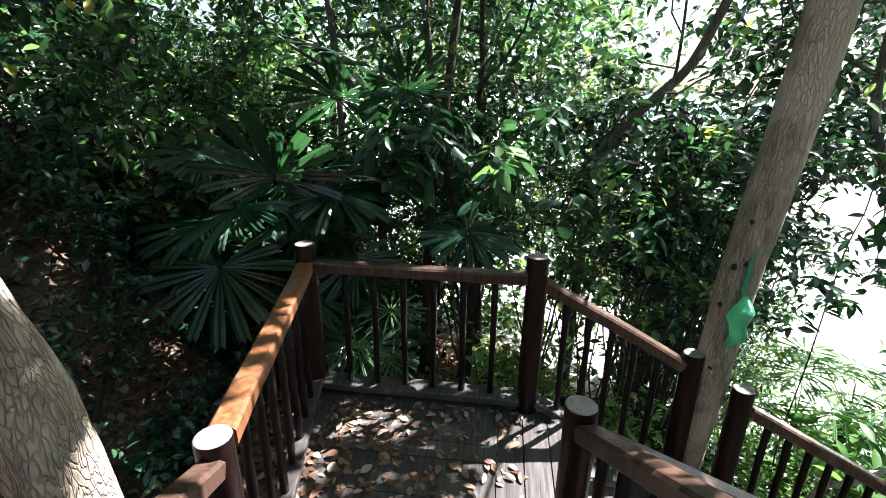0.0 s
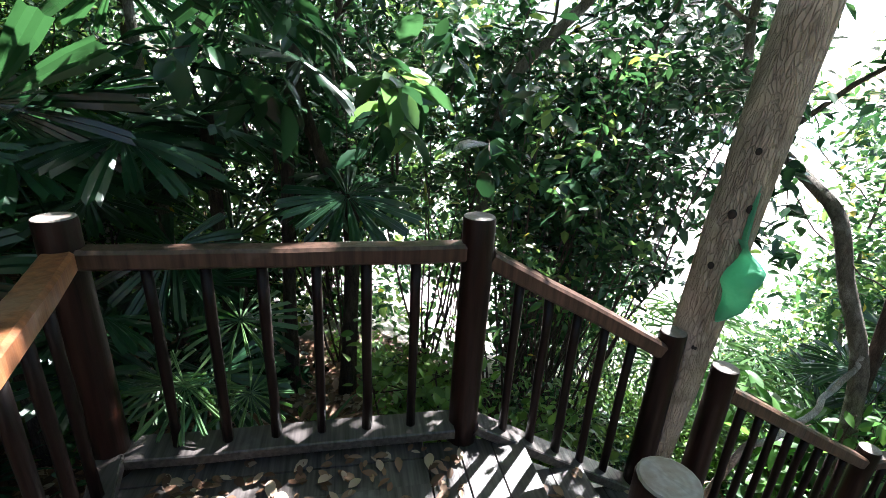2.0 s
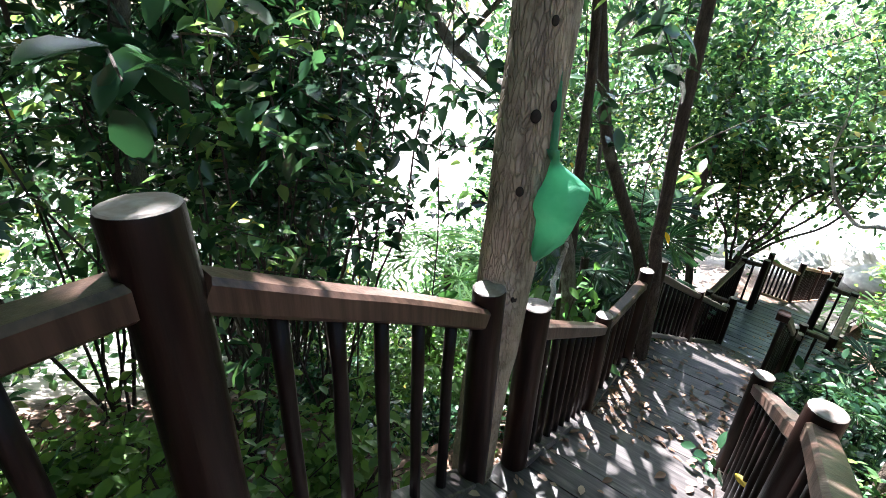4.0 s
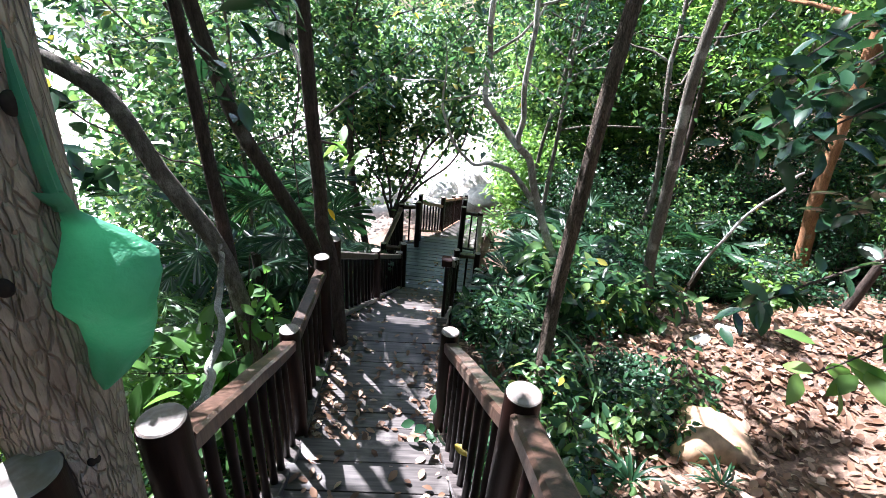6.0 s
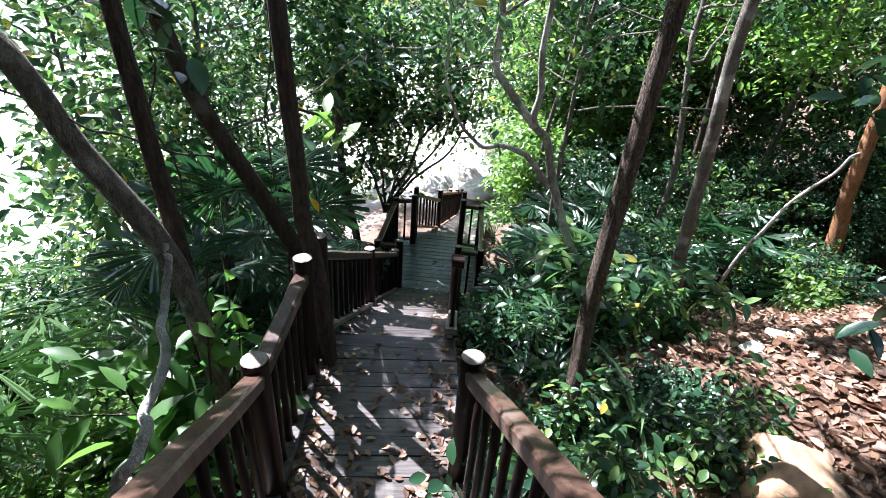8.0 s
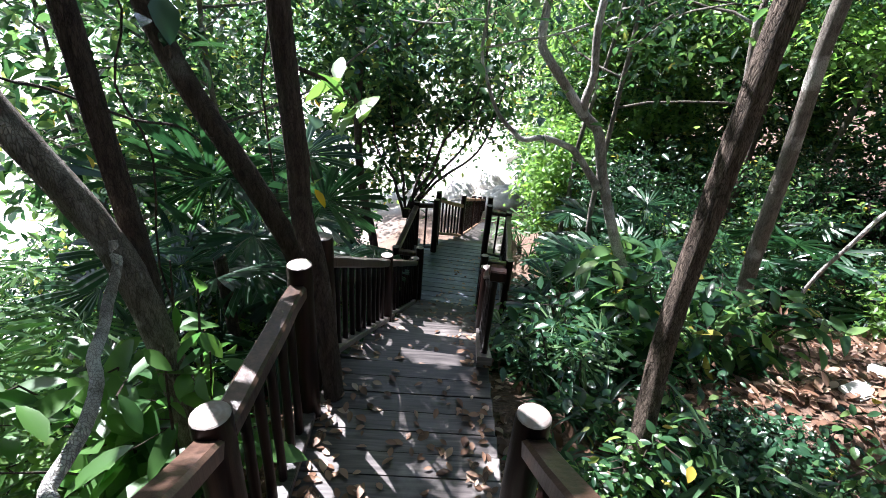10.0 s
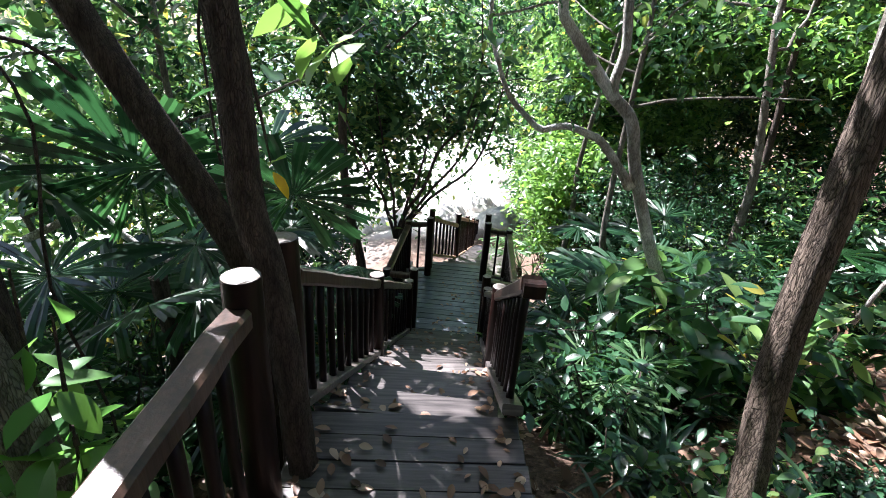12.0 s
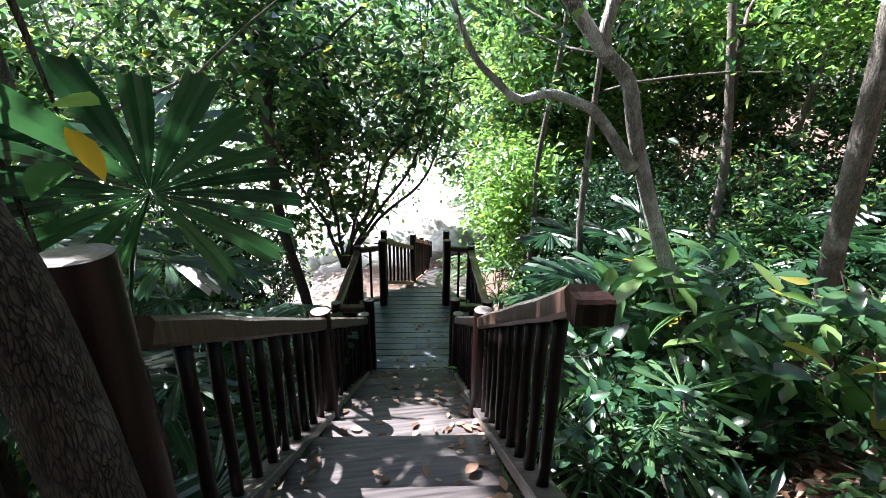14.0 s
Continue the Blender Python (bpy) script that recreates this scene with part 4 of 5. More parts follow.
def frond(rng, r, fingers, mat, spread=5.6):
    """A pleated fan of broad blunt fingers, its hub at the origin, facing along +x."""
    verts, faces = [], []
    cuts = np.sort(rng.uniform(0.75, 1.25, fingers).cumsum())
    cuts = np.concatenate([[0], cuts]) / cuts[-1] * spread - spread / 2
    for k in range(fingers):
        slim = 0.5 if mat is M_PALM_LIGHT else 1.0
        a, w = (cuts[k] + cuts[k + 1]) / 2, (cuts[k + 1] - cuts[k]) / 2 * rng.uniform(0.66, 0.97) * slim
        L = r * (1 - 0.2 * abs(a) / (spread / 2)) * rng.uniform(0.88, 1.06)
        o, sag = len(verts), rng.uniform(0.05, 0.22)
        for t, wk in ((0.04, 1.0), (0.35, 1.0), (0.72, 0.84), (1.0, 0.60)):
            for j in range(5):
                bb = w * wk * (j - 2) / 2
                tip = L * t * (1 - (0.05 if t == 1.0 and j % 2 else 0.0))
                verts.append((math.cos(a + bb) * tip, math.sin(a + bb) * tip, -sag * r * t * t + (0.022 if j % 2 else -0.018) * t * r))
        for q in range(3):
            for j in range(4):
                v = o + q * 5 + j
                faces.append((v, v + 1, v + 6, v + 5))
    return verts, faces


def fan_palm(seed, n, stalk, r, mat, label, stem=0.0, fingers=14):
    rng = np.random.default_rng(seed)
    e = thing("fan_palm", (0, 0, 0), label, "palm", "fan palms")
    if stem:
        v, f = tube([(0, 0, -0.2), (0.02, 0, stem * 0.5), (0, 0.02, stem)], [0.05, 0.045, 0.05], 9, 0.12, seed)
        mesh_part("trunk", arrays("trunk", v, f), M_BARK_DARK, e)
    for k in range(n):
        az, rise = k * 2.4 + rng.uniform(-0.3, 0.3), rng.uniform(0.25, 1.25)
        L = stalk * rng.uniform(0.7, 1.15)
        d = np.array([math.cos(az) * math.cos(rise), math.sin(az) * math.cos(rise), math.sin(rise)])
        mid = d * L * 0.55 + (0, 0, stem + 0.03)
        tip = d * L + (0, 0, stem - 0.06 * L)
        v1, f1 = tube([(0, 0, stem), mid, tip], [0.009, 0.006, 0.004], 5, 0, 0)
        v2, f2 = frond(rng, r * rng.uniform(0.8, 1.1), fingers, mat)
        m = Matrix.Translation(tip) @ Euler((rng.uniform(-0.35, 0.35), -(rise - rng.uniform(0.5, 1.1)), az), "XYZ").to_matrix().to_4x4()
        v2 = [tuple(m @ Vector(q)) for q in v2]
        v, f = joined([(v1, f1), (v2, f2)])
        mesh_part("frond", arrays("frond", v, f), mat, e)
    return e


def set_down(kind, x, y, scale=1.0, turn=None, dz=0.0, label=""):
    turn = random.uniform(0, 360) if turn is None else turn
    o = copy_thing(kind, pose(x, y, gz(x, y) + dz + 0.05, 0, 0, turn))
    o.scale = (scale, scale, scale)
    return tagged(o, label)


S_TALL = [shrub(200 + k, 2.5, 0.8, 7, 9, (0.06, 0.125), (0.4, 0.55), (M_LEAF, M_LEAF_DARK, M_LEAF)[k], ("tall leafy thicket shrub with small green leaves", "tall dark glossy-leaved thicket shrub", "wiry leafy sapling growing in the thicket")[k], False, 0.42) for k in range(3)]
S_HIGH = [shrub(260 + k, 4.2, 1.0, 8, 11, (0.07, 0.15), (0.4, 0.52), (M_LEAF, M_LEAF_DARK)[k], ("tall bare-stemmed sapling with a leafy green head", "tall bare-stemmed sapling with a dark leafy head")[k], False, 0.5) for k in range(2)]
S_MID = [shrub(210 + k, 1.4, 0.7, 8, 5, (0.06, 0.12), (0.42, 0.6), (M_LEAF, M_LEAF_DARK, M_LEAF_SUNLIT)[k], ("bushy green shrub on the slope", "dark glossy-leaved shrub under the trees", "sunlit yellow-green shrub on the slope")[k], True, 0.1) for k in range(3)]
S_LOW = [shrub(220 + k, 0.55, 0.35, 7, 5, (0.06, 0.11), (0.4, 0.6), (M_LEAF, M_LEAF_DARK, M_LEAF_SUNLIT)[k], ("low leafy seedlings on the forest floor", "low dark-leaved ground plants", "low sunlit yellow-green ground plants")[k], True, 0.05) for k in range(3)]
S_BIG = [shrub(230 + k, 1.15, 0.45, 5, 2, (0.17, 0.27), (0.36, 0.46), (M_LEAF_BROAD, M_LEAF)[k], ("broad-leaved plant with large bright oval leaves", "broad-leaved plant with drooping green leaves")[k], True, 0.2) for k in range(2)]
STRAP = [strap_plant(240 + k, 26, (0.8, 0.55)[k], 0.035, (M_PALM_LIGHT, M_PALM)[k], ("tuft of pale arching strap leaves", "tuft of dark arching strap leaves")[k]) for k in range(2)]
FAN = [fan_palm(250, 12, 0.75, 0.42, M_PALM, "dark green fan palm with pleated leaves", 0.5), fan_palm(251, 10, 0.55, 0.36, M_PALM_LIGHT, "pale blue-green fan palm with narrow pleated fingers", 0.2),
       fan_palm(252, 14, 1.0, 0.52, M_PALM, "large dark fan palm with drooping pleated leaves", 1.2, 16)]
FAN.append(fan_palm(253, 13, 0.85, 0.42, M_PALM_LIGHT, "pale sunlit fan palm on a short trunk", 1.2, 16))
DRY = strap_plant(242, 20, 0.6, 0.03, M_LITTER, "tuft of brown dry hanging strap leaves")
KINDS = [DRY] + S_TALL + S_HIGH + S_MID + S_LOW + S_BIG + STRAP + FAN


def blocked(x, y, r):
    """Too near the stairs and landings."""
    if y > 5.4:
        u, v = R3.dot(Vector((x, y, 0)) - O3), A3.dot(Vector((x, y, 0)) - O3)
        half = 0.62 if v < 3.7 or v > 6.6 else 1.0
        return abs(u - (0.7 if v > V4 else 0)) < half + r and v < 15
    if y > 1.5:
        return -0.15 - r < x < 1.15 + r
    if y > -0.1 - r:
        return -0.15 - r < x < 4.5 and y > 0.0 + 0.2 * x - r
    return False


def in_gap(x, y):
    """The opening towards the sea, where only low plants grow."""
    return x < -1.4 and 35 < math.degrees(math.atan2(0.8 - x, y - 1.24)) < 53


def clearing(x, y):
    return 2.5 < x < 7.5 and 3.2 < y < 8.4 and (x - 2.2) > 0.2 * (y - 3.2)


rnd = random.Random(5)


def scatter(kinds, count, xr, yr, room, scale, keep=lambda x, y: True):
    made = 0
    while made < count:
        x, y = rnd.uniform(*xr), rnd.uniform(*yr)
        if not blocked(x, y, room) and keep(x, y):
            set_down(rnd.choice(kinds), x, y, rnd.uniform(*scale), rnd.uniform(0, 360))
            made += 1


shade = lambda x, y: not in_gap(x, y)
open_ground = lambda x, y: not clearing(x, y)
scatter(S_TALL, 15, (-6.5, -1.8), (-4, -0.8), 0.55, (0.8, 1.35))
scatter(S_HIGH, 11, (-6.5, -3.0), (-1.0, 5.0), 0.55, (0.85, 1.25), shade)
scatter(S_TALL, 12, (-6.5, -2.6), (4.0, 9), 0.55, (0.7, 1.1), shade)
scatter(S_TALL, 7, (-5.0, -1.6), (7, 11), 0.6, (0.7, 1.1), shade)
scatter(S_TALL, 12, (-4.0, -1.4), (11.5, 14), 0.6, (0.9, 1.4))
scatter(S_TALL, 14, (3.4, 5.6), (12.5, 19), 0.6, (0.9, 1.4))
scatter(S_TALL, 22, (-6, 4), (-6, -1.4), 0.6, (0.9, 1.4))
scatter(S_TALL, 38, (2.5, 11), (6.5, 17), 0.7, (0.7, 1.25), lambda x, y: not clearing(x, y) and (x > 5.5 or y > 8.6))
scatter(S_MID, 6, (-6, -2.4), (-3, -0.5), 0.4, (0.7, 1.2))
scatter([S_MID[1], S_MID[0], S_MID[2]], 26, (-6.5, -1.3), (3.5, 16), 0.4, (0.35, 0.7))
scatter(S_MID, 36, (1.7, 10), (4.5, 17), 0.45, (0.7, 1.2), lambda x, y: not clearing(x, y) and (x > 2.8 or y > 8.2))
scatter(S_LOW, 40, (-3, -0.4), (-2.5, 12), 0.15, (0.7, 1.3))
scatter(S_LOW, 28, (1.3, 7), (2.6, 12), 0.15, (0.7, 1.3), lambda x, y: not clearing(x, y) or rnd.random() < 0.25)
scatter([S_LOW[2], S_LOW[0], S_LOW[1]], 40, (-4.2, -0.9), (3.2, 10), 0.15, (0.5, 1.0))
scatter(STRAP, 18, (-2.2, -0.6), (1, 12), 0.25, (0.6, 1.1))
scatter([STRAP[1]], 12, (1.6, 2.6), (5, 8.2), 0.15, (0.6, 1.0))
scatter([S_LOW[1], S_LOW[1], S_LOW[0]], 6, (1.35, 2.9), (3.0, 5.8), 0.12, (0.5, 1.1))
scatter([S_MID[1], S_TALL[1]], 14, (-2.6, 0.6), (-3.4, -1.3), 0.3, (0.5, 0.9))
scatter([STRAP[1]], 10, (1.4, 3.0), (3.6, 6.0), 0.15, (0.5, 0.9))
scatter(STRAP, 22, (1.6, 5), (4, 12), 0.25, (0.6, 1.1), open_ground)
scatter(S_BIG, 8, (2.9, 5.5), (6.5, 11), 0.3, (0.7, 1.1), open_ground)
# plants that stand where the walk passes them
for kind, x, y, s, turn in ((S_HIGH[1], -1.9, 3.05, 1.0, 10), (S_HIGH[1], -2.1, 2.75, 1.0, 80), (S_HIGH[1], -2.6, 3.3, 1.1, 210), (S_HIGH[0], -2.9, 3.0, 1.1, 300), (S_HIGH[1], -3.4, 3.7, 1.2, 40), (S_HIGH[0], -1.6, 2.2, 0.85, 20), (S_HIGH[1], -2.4, 1.7, 1.0, 120), (S_HIGH[1], -2.3, 0.9, 0.85, 250),
                            (FAN[2], -1.35, -0.75, 1.1, 20), (FAN[2], -1.9, 0.1, 1.1, 140), (FAN[0], -1.0, -0.2, 1.0, 200), (FAN[0], -2.6, -2.2, 1.0, 10),
                            (FAN[1], -1.7, 4.9, 0.8, 30), (FAN[3], -2.05, 4.6, 0.9, 20), (FAN[3], -2.4, 5.4, 1.0, 160), (DRY, -0.75, 3.6, 1.0, 0), (DRY, -1.0, 5.4, 1.1, 60), (DRY, -0.42, -0.15, 0.9, 90), (DRY, -0.5, 0.6, 1.1, 200), (DRY, -0.9, 0.1, 1.2, 300), (DRY, -0.6, 4.1, 0.9, 120), (DRY, 4.3, 7.2, 1.1, 10), (FAN[1], -1.5, 5.8, 0.9, 80), (FAN[1], -2.3, 5.4, 1.0, 200), (FAN[1], -1.25, 3.9, 0.6, 140), (FAN[1], -2.8, 6.6, 1.3, 120), (FAN[0], -1.15, 6.4, 1.3, 45), (FAN[0], -0.75, 7.6, 1.1, 130), (FAN[2], -0.9, 8.3, 0.9, 75),
                            (FAN[0], 2.9, 8.2, 1.2, 90), (FAN[0], 4.5, 8.5, 1.0, 190), (FAN[2], 3.4, 9.4, 1.0, 20), (FAN[1], 2.6, 12.6, 1.3, 60), (FAN[0], 2.1, 7.6, 0.9, 160), (FAN[0], 5.4, 8.6, 1.2, 250), (FAN[1], 1.9, 6.5, 0.9, 100),
                            (S_BIG[0], -0.82, 4.95, 1.1, 30), (S_BIG[1], 2.75, 6.75, 1.25, 20), (S_BIG[1], 3.1, 6.3, 0.9, 250), (STRAP[1], 1.45, 4.5, 0.9, 40), (STRAP[1], 1.5, 5.3, 0.9, 160), (S_LOW[1], 1.5, 3.9, 1.2, 10), (S_LOW[1], -0.6, 4.4, 0.9, 75), (S_BIG[1], 1.75, 8.6, 0.6, 80), (S_BIG[1], 1.55, 4.7, 0.5, 50), (STRAP[1], 1.75, 6.3, 0.9, 200), (STRAP[0], -0.5, 0.75, 0.7, 5), (STRAP[1], -0.5, -0.25, 0.9, 75), (STRAP[1], -0.4, -0.9, 0.8, 30), (S_LOW[1], 0.3, -0.9, 0.9, 30)):
    set_down(kind, x, y, s, turn)

def lone_palm(x, y, hubs, mat, label, seed):
    """A fan palm whose leaves hang at the given places: hub, radius, tilt of the face, turn, in metres and degrees."""
    rng = np.random.default_rng(seed)
    z = gz(x, y)
    e = thing("fan_palm", (x, y, z), label, "palm", "fan palms")
    heart = min(h[2] for h in hubs) - z - 0.35
    v, f = tube([(0, 0, -0.1), (0.02, 0.01, heart * 0.5), (0, 0, heart)], [0.05, 0.04, 0.045], 9, 0.12, seed)
    mesh_part("trunk", arrays("trunk", v, f), M_BARK_DARK, e)
    for hx, hy, hz, r, tilt, turn in hubs:
        tip = np.array([hx - x, hy - y, hz - z])
        mid = (tip + (0, 0, heart)) / 2 + (0, 0, 0.12)
        v1, f1 = tube(smooth_line([(0, 0, heart), mid, tip], 4), np.linspace(0.011, 0.005, 9), 5, 0, 0)
        v2, f2 = frond(rng, r, 17, mat)
        m = Matrix.Translation(tip) @ Euler((0, 0, radians(turn))).to_matrix().to_4x4() @ Euler((0, radians(tilt), 0)).to_matrix().to_4x4()
        v, f = joined([(v1, f1), ([tuple(m @ Vector(q)) for q in v2], f2)])
        mesh_part("frond", arrays("frond", v, f), mat, e)
    return e


lone_palm(-0.75, -0.75, [(-0.55, -0.45, 1.36, 0.62, -62, 10), (-0.30, -0.62, 1.18, 0.50, 22, -50), (-0.72, -0.05, 1.22, 0.5, 14, 40), (-1.0, -1.3, 1.45, 0.5, -30, 250), (-1.3, -0.3, 1.2, 0.55, -20, 140)], M_PALM, "large dark fan palm spreading pleated leaves beside the landing", 31)
lone_palm(-0.40, 0.32, [(-0.14, 0.26, 0.24, 0.27, 30, 0), (-0.22, 0.5, 0.12, 0.25, 40, 40), (-0.3, 0.1, 0.16, 0.26, 25, -60), (-0.6, 0.4, 0.3, 0.35, -10, 170)], M_PALM_LIGHT, "small pale fan palm with drooping narrow fingers behind the railing", 35)
lone_palm(-1.5, 0.1, [(-1.1, -0.12, 1.92, 0.52, -40, 10), (-1.25, 0.42, 1.98, 0.5, -50, 40), (-1.7, -0.3, 2.3, 0.55, -20, 280), (-2.0, 0.3, 2.0, 0.5, 10, 170), (-1.4, 0.7, 1.6, 0.5, 30, 80)], M_PALM, "tall dark fan palm with round pleated leaves", 32)
lone_palm(-0.40, 6.25, [(-0.11, 6.0, -0.52, 0.46, -62, -75), (-0.75, 6.1, -0.45, 0.45, -40, 215), (-0.45, 6.75, -0.45, 0.5, -25, 90), (-0.32, 6.5, -0.9, 0.42, 15, 50), (-0.6, 6.0, -0.8, 0.4, -10, 240)], M_PALM, "sunlit fan palm with broad pleated leaves beside the stair", 33)
lone_palm(-1.0, 6.3, [(-0.86, 6.05, -0.45, 0.55, -65, -80), (-1.3, 6.0, -0.5, 0.5, -40, 220), (-0.7, 6.5, -0.8, 0.45, 0, 20)], M_PALM, "green fan palm lit from behind beside the stair", 34)


def leafy_branch(points, n, size, leaf, label, seed):
    """A hanging twig with a few broad leaves."""
    rng = np.random.default_rng(seed)
    base = np.array(points[0], float)
    line = [np.array(q) - base for q in smooth_line(points, 6)]
    e = thing("leafy_branch", tuple(base), label, "branch", "leafy branches")
    v, f = tube(line, np.linspace(0.012, 0.003, len(line)), 6, 0.05, seed)
    mesh_part("twig", arrays("twig", v, f), M_BARK_DARK, e)
    spots = np.array([line[int(k)] for k in rng.integers(len(line) // 4, len(line), n)]) + rng.normal(0, 0.05, (n, 3))
    v, f = leaves(spots, size, (0.4, 0.52), rng, 0.45, None, True)
    mesh_part("foliage", leaf_mesh("foliage", v, f), leaf, e, "", True)
    return e


leafy_branch([(3.6, 3.3, 0.4), (3.0, 3.45, 0.25), (2.45, 3.4, 0.0)], 16, (0.14, 0.2), M_LEAF_SUNLIT, "pale sunlit broad leaves on a low branch", 41)
leafy_branch([(3.6, 4.1, 0.4), (3.0, 4.1, 0.1), (2.5, 4.05, -0.15)], 26, (0.12, 0.2), M_LEAF_DARK, "dark broad leaves on a low branch", 42)
for k, (a, b, c) in enumerate((((3.9, 4.6, 1.9), (3.0, 4.5, 1.45), (2.3, 4.2, 1.05)), ((4.0, 5.0, 1.5), (3.2, 4.8, 1.1), (2.6, 4.5, 0.75)), ((3.6, 3.6, 1.6), (2.8, 3.8, 1.2), (2.3, 3.9, 0.85)), ((4.6, 5.4, 1.8), (3.8, 5.2, 1.3), (3.1, 5.0, 0.9)), ((4.4, 4.4, 1.0), (3.7, 4.5, 0.7), (3.2, 4.4, 0.4)))):
    leafy_branch([a, b, c], 60, (0.11, 0.19), M_LEAF_DARK, "dark glossy leaves hanging over the slope", 43 + k)
leafy_branch([(-0.7, 4.9, 2.0), (-0.3, 4.7, 1.5), (0.0, 4.4, 1.15)], 26, (0.16, 0.26), M_LEAF_DARK, "dark broad leaves hanging over the stair", 50)
leafy_branch([(-0.9, 5.1, 1.2), (-0.75, 5.3, 0.8), (-0.6, 5.4, 0.45)], 20, (0.14, 0.24), M_LEAF_DARK, "dark broad leaves hanging by a trunk", 51)
for k, (x, y, z) in enumerate(((-0.36, 4.82, -0.48), (-0.42, 4.62, -0.62), (-0.30, 4.72, -0.72), (-0.5, 4.9, -0.4))):
    leafy_branch([(x - 0.12, y + 0.05, gz(x, y)), (x - 0.06, y + 0.02, z - 0.5), (x, y, z)], 11, (0.13, 0.2), M_LEAF_BROAD, "bright broad oval leaves on a stalk beside the railing", 80 + k)
leafy_branch([(-0.05, 5.35, 0.35), (0.08, 5.6, 0.25), (0.15, 5.8, 0.12)], 9, (0.16, 0.24), M_LEAF_SUNLIT, "bright green leaf cluster by the slim trunk", 52)
leafy_branch([(-1.9, 4.3, 1.7), (-1.3, 4.2, 1.25), (-0.95, 4.05, 0.7)], 44, (0.12, 0.2), M_LEAF_DARK, "dark glossy leaves hanging in front of the sea", 58)
for k, (x, y, z) in enumerate(((-0.85, 0.15, 1.55), (-1.05, 0.55, 1.30), (-0.95, 1.15, 1.22), (-0.75, 1.75, 1.12), (-1.15, 2.15, 1.35), (-0.95, 2.55, 0.95), (-0.8, 0.75, 1.75), (-1.1, 1.6, 1.75))):
    leafy_branch([(x - 0.9, y + 0.15, z - 0.5), (x - 0.5, y + 0.1, z + 0.05), (x + 0.1, y - 0.05, z + 0.04)], 34, (0.15, 0.26), M_LEAF_DARK, "glossy drooping leaves on a spreading branch beside the landing", 60 + k)
leafy_branch([(-1.5, 1.3, 0.9), (-1.1, 1.25, 1.5), (-0.6, 1.2, 1.48)], 34, (0.16, 0.27), M_LEAF, "drooping compound leaves beside the landing", 53)
leafy_branch([(-1.5, 0.5, 0.9), (-1.1, 0.55, 1.45), (-0.6, 0.6, 1.42)], 22, (0.2, 0.32), M_LEAF_DARK, "long drooping leaves beside the landing", 55)
twig = leafy_branch([(-0.12, 5.5, 0.25), (-0.10, 5.6, -0.05), (-0.08, 5.63, -0.28)], 5, (0.14, 0.2), M_LEAF, "dark twig with a few green leaves and one yellow leaf", 56)
rng = np.random.default_rng(4)
v, f = leaves(np.array([(0.04, 0.14, -0.56)]), (0.12, 0.13), (0.42, 0.46), rng, 0.9, None, True, 0.1)
mesh_part("yellow_leaf", leaf_mesh("yellow_leaf", v, f), M_YELLOW, twig, "single bright yellow leaf", True)
leafy_branch([(-1.6, 2.6, 0.6), (-1.3, 2.5, 1.0), (-0.9, 2.3, 0.8)], 36, (0.14, 0.22), M_LEAF_DARK, "drooping dark leaves beside the landing", 54)


def stick(points, r0, r1, label, mat, seed, name="dead_branch"):
    base = np.array(points[0], float)
    rng = np.random.default_rng(seed)
    bend = 0.035 if name == "vine" else 0.01
    line = [np.array(q) - base for q in smooth_line([np.array(q) + rng.normal(0, bend, 3) for q in smooth_line(points, 3)], 3)]
    v, f = tube(line, np.linspace(r0, r1, len(line)), 9, 0.09, seed)
    ob = mesh_part(name, arrays(name, v, f), mat, None, "", True)
    ob.location = tuple(base)
    return tagged(ob, label, "branch", "dead wood")


stick([(-0.72, 3.75, gz(-0.7, 3.75)), (-0.55, 3.85, -1.0), (-0.47, 3.98, -0.82), (-0.50, 4.2, -0.72), (-0.58, 4.5, -0.58), (-0.65, 4.76, -0.42), (-0.68, 4.85, -0.3)], 0.032, 0.018, "bleached dead branch leaning beside the railing", M_BARK_PALE, 1)
stick([(4.55, 7.45, gz(4.5, 7.4) + 0.5), (4.85, 7.3, -0.8), (5.14, 7.24, -0.39), (5.3, 7.2, -0.1)], 0.02, 0.014, "pale straight dead pole leaning in the bushes", M_BARK_PALE, 2)
stick([(-1.6, 6.2, -0.9), (-1.2, 6.2, -0.75), (-0.9, 6.15, -0.95), (-0.6, 6.1, -0.9)], 0.022, 0.015, "pale crooked dead branch among the palms", M_BARK_PALE, 3)
for k, (x, z) in enumerate(((-0.95, -0.5), (-0.35, -0.3), (0.55, -0.9), (1.35, -0.7), (1.75, 0.1))):
    stick([(0.04, 11.62, -2.95), (0.10 + x * 0.3, 11.6, -2.2), (x * 0.75 + 0.1, 11.55, -1.4), (x, 11.5, z)], 0.032, 0.012, "dark bare limb arching over the lower landing", M_BARK_DARK, 20 + k)
